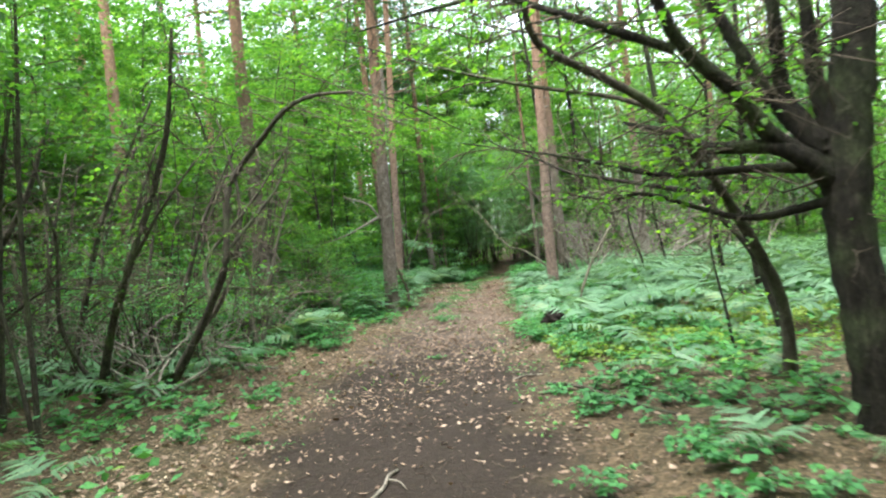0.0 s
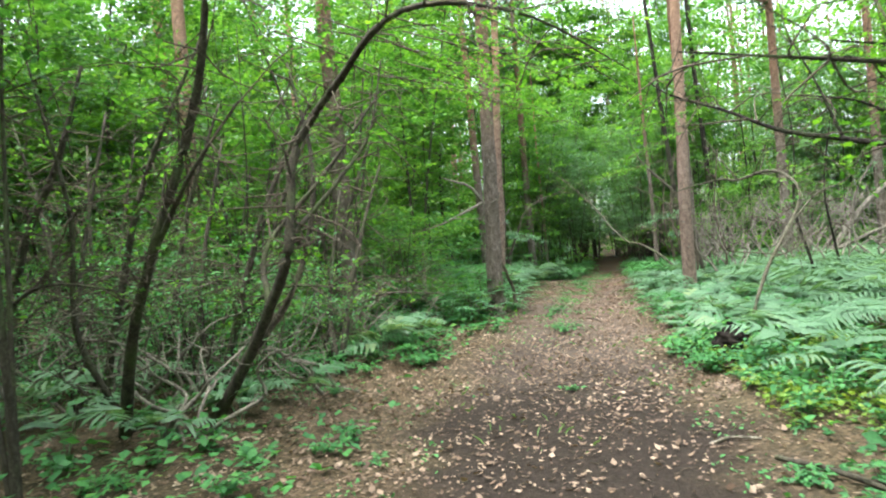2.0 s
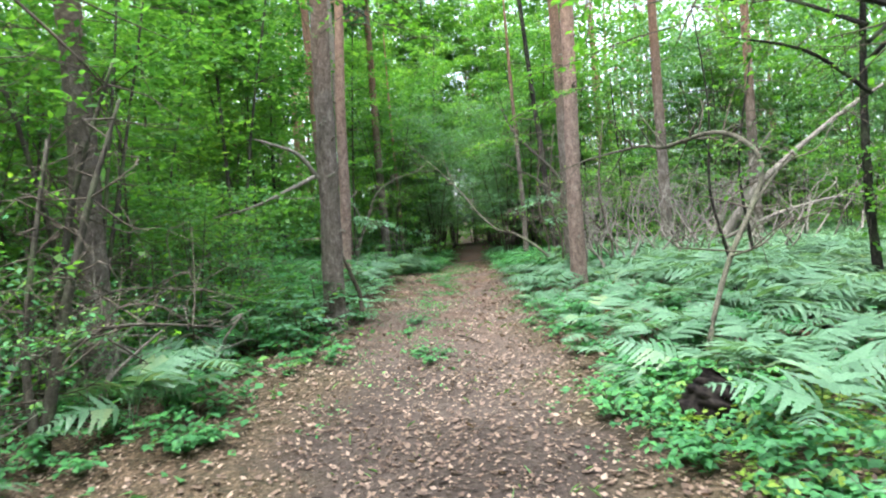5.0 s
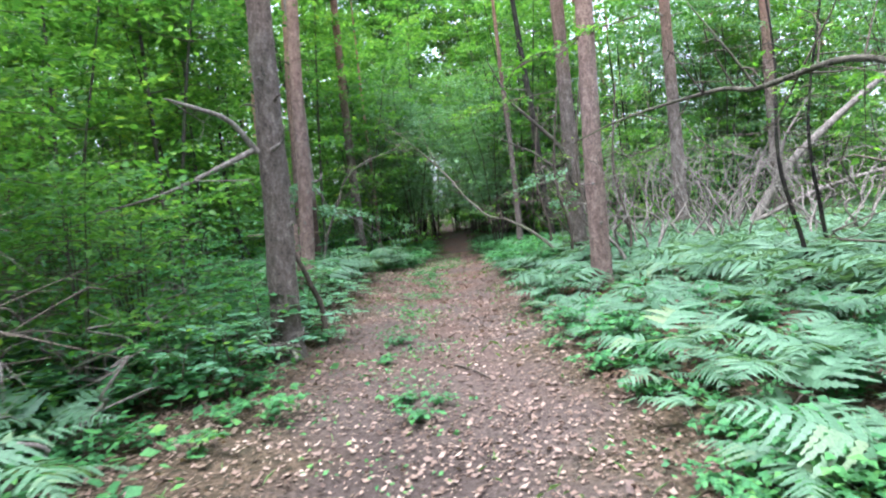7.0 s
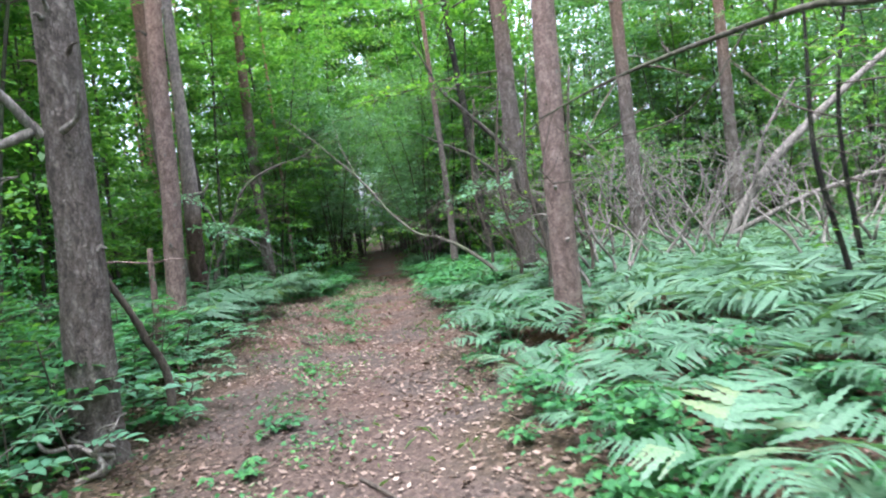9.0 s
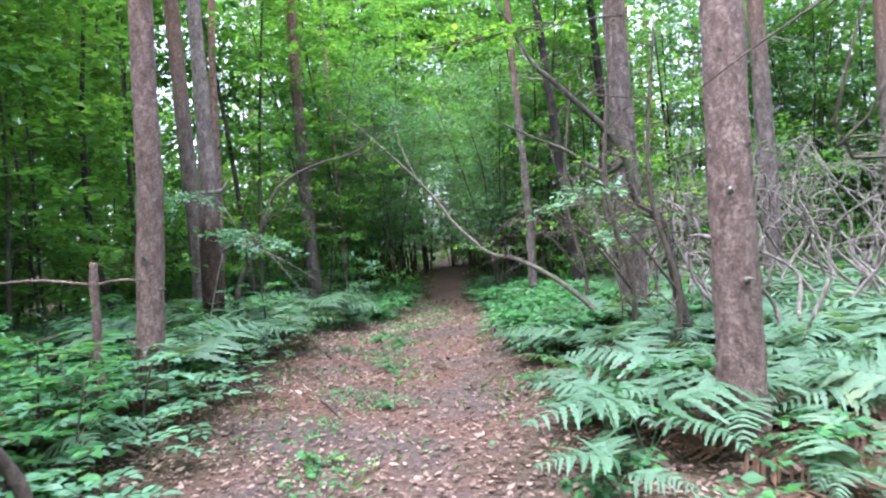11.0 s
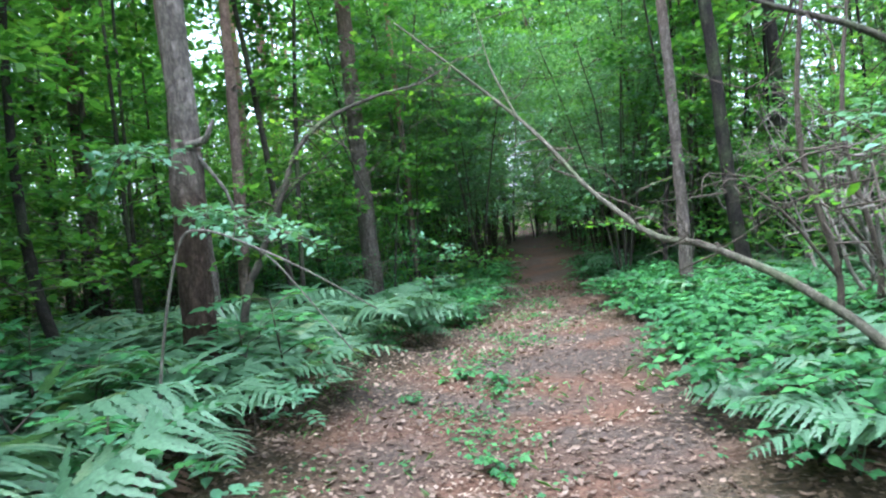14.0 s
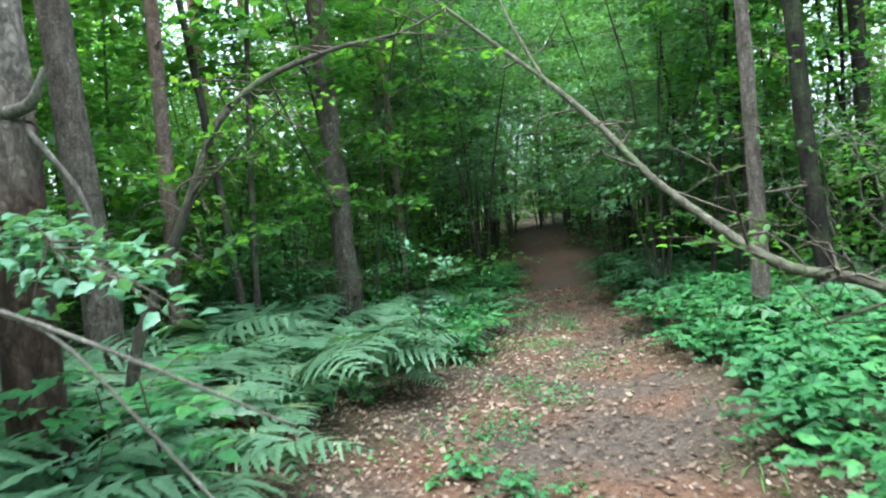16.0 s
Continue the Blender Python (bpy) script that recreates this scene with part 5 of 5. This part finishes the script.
x, y = scatter(80000, (-1.8, 3.4), (4, 28), weedy)
n = len(x)
a = rng.uniform(0, 6.28, n)
leaves(wb, np.stack([x, y, height(x, y) + rng.uniform(.005, .07, n)], -1), np.stack([np.cos(a), np.sin(a), rng.normal(.1, .3, n)], -1), np.array([0, 0, 1.0]) + rng.normal(0, .4, (n, 3)), rng.uniform(.02, .055, n), .6, .12, False)
tagged(new("path_weeds", wb.mesh("path_weeds", BRAMBLE, False)), "tiny green weeds sprouting between fallen leaves", "weeds", kind="stuff")

# sparse grass on the path
gb2 = Build()
x, y = scatter(9000, (-1.6, 3.2), (7, 30), lambda x, y: np.where(off_path(x, y) < .5, .25 + .6 * (np.abs(off_path(x, y)) < .35) * (y > 18), 0) * (np.sin(x * 3.1) * np.sin(y * 2.3) > .15))
n = len(x)
a = rng.uniform(0, 6.28, n)
leaves(gb2, np.stack([x, y, height(x, y)], -1), np.stack([np.cos(a) * .7, np.sin(a) * .7, np.full(n, .8)], -1), np.stack([-np.cos(a), -np.sin(a), np.ones(n)], -1), rng.uniform(.04, .12, n), .1, .3, False)
tagged(new("grass", gb2.mesh("grass", GRASS, False)), "sparse thin grass blades on the path", "grass", kind="stuff")

# pale leafy sprays hanging in view
def leafy_bough(root, end, n, size, label, material=PALE_LEAF):
    r, e = np.array(root), np.array(end)
    tb, lb = Build(), Build()
    tube(tb, [(0, 0, 0, .008), (*((e - r) * .5 + [0, 0, .05]), .006), (*(e - r), .002)], 8, 5, .05)
    for t in np.linspace(.25, 1, n):
        d = unit((e - r) * [1, 1, .2] + rng.normal(0, .35, 3) * [1, 1, .3])
        for _ in range(2):
            spray(lb, tb, (e - r) * t + [0, 0, .03], unit(d + rng.normal(0, .5, 3) * [1, 1, .15]), rng.uniform(.25, .45), 18, size * .8)
    th = new("leafy_branch")
    th.location = root
    part("twig_spray", tb.mesh("bough_twig", TWIG), th, kind="stuff")
    part("foliage", lb.mesh("bough_leaves", material, False), th, kind="stuff")
    tagged(th, label, "branch")


leafy_bough((-1.45, 21.4, 1.75), (-.62, 20.45, 1.5), 8, .085, "pale green leafy branch reaching over ferns")
leafy_bough((-1.45, 21.42, 1.7), (-1.1, 20.9, 1.5), 5, .085, "pale green leafy branch low on a dark trunk")
leafy_bough((-1.5, 21.4, 2.2), (-1.5, 20.6, 2.02), 6, .08, "flat spray of pale green leaves")
leafy_bough((.05, 23.9, .02), (.35, 23.7, 1.1), 6, .075, "bluish green leafy shoot at the path edge")
leafy_bough((3.4, 20.2, 1.9), (2.6, 19.8, 1.75), 4, .08, "spray of pale leaves on a dry twig")
leafy_bough((3.6, 19.7, 1.4), (2.8, 19.3, 1.3), 4, .08, "spray of pale leaves on a thin twig")
leafy_bough((2.7, 18.8, 1.7), (2.2, 18.6, 1.6), 3, .08, "small spray of pale leaves beside a pine")
leafy_bough((-2.0, 9.6, 3.4), (-.5, 10.0, 2.9), 7, .06, "drooping leafy twigs over the path", LEAF)
leafy_bough((-1.5, 8.6, 3.5), (-.1, 9.2, 3.0), 7, .06, "drooping leafy twigs over the path", LEAF)
for k in range(7):
    x, y = rng.uniform(-2.4, -.2), rng.uniform(6.5, 12)
    leafy_bough((x - .9, y - .2, 3.5), (x + .5, y + .3, rng.uniform(2.75, 3.05)), 6, .06, "drooping leafy twigs over the path", LEAF)
leafy_bough((2.6, 15.0, 3.2), (1.2, 14.6, 2.7), 7, .07, "bright leafy bough over the path edge", LEAF)
leafy_bough((2.9, 13.0, 3.4), (1.4, 13.2, 3.0), 7, .07, "bright leafy bough above the fern glade", LEAF)
leafy_bough((2.4, 17.6, 2.9), (1.0, 17.2, 2.6), 7, .07, "bright leafy bough above the path", LEAF)
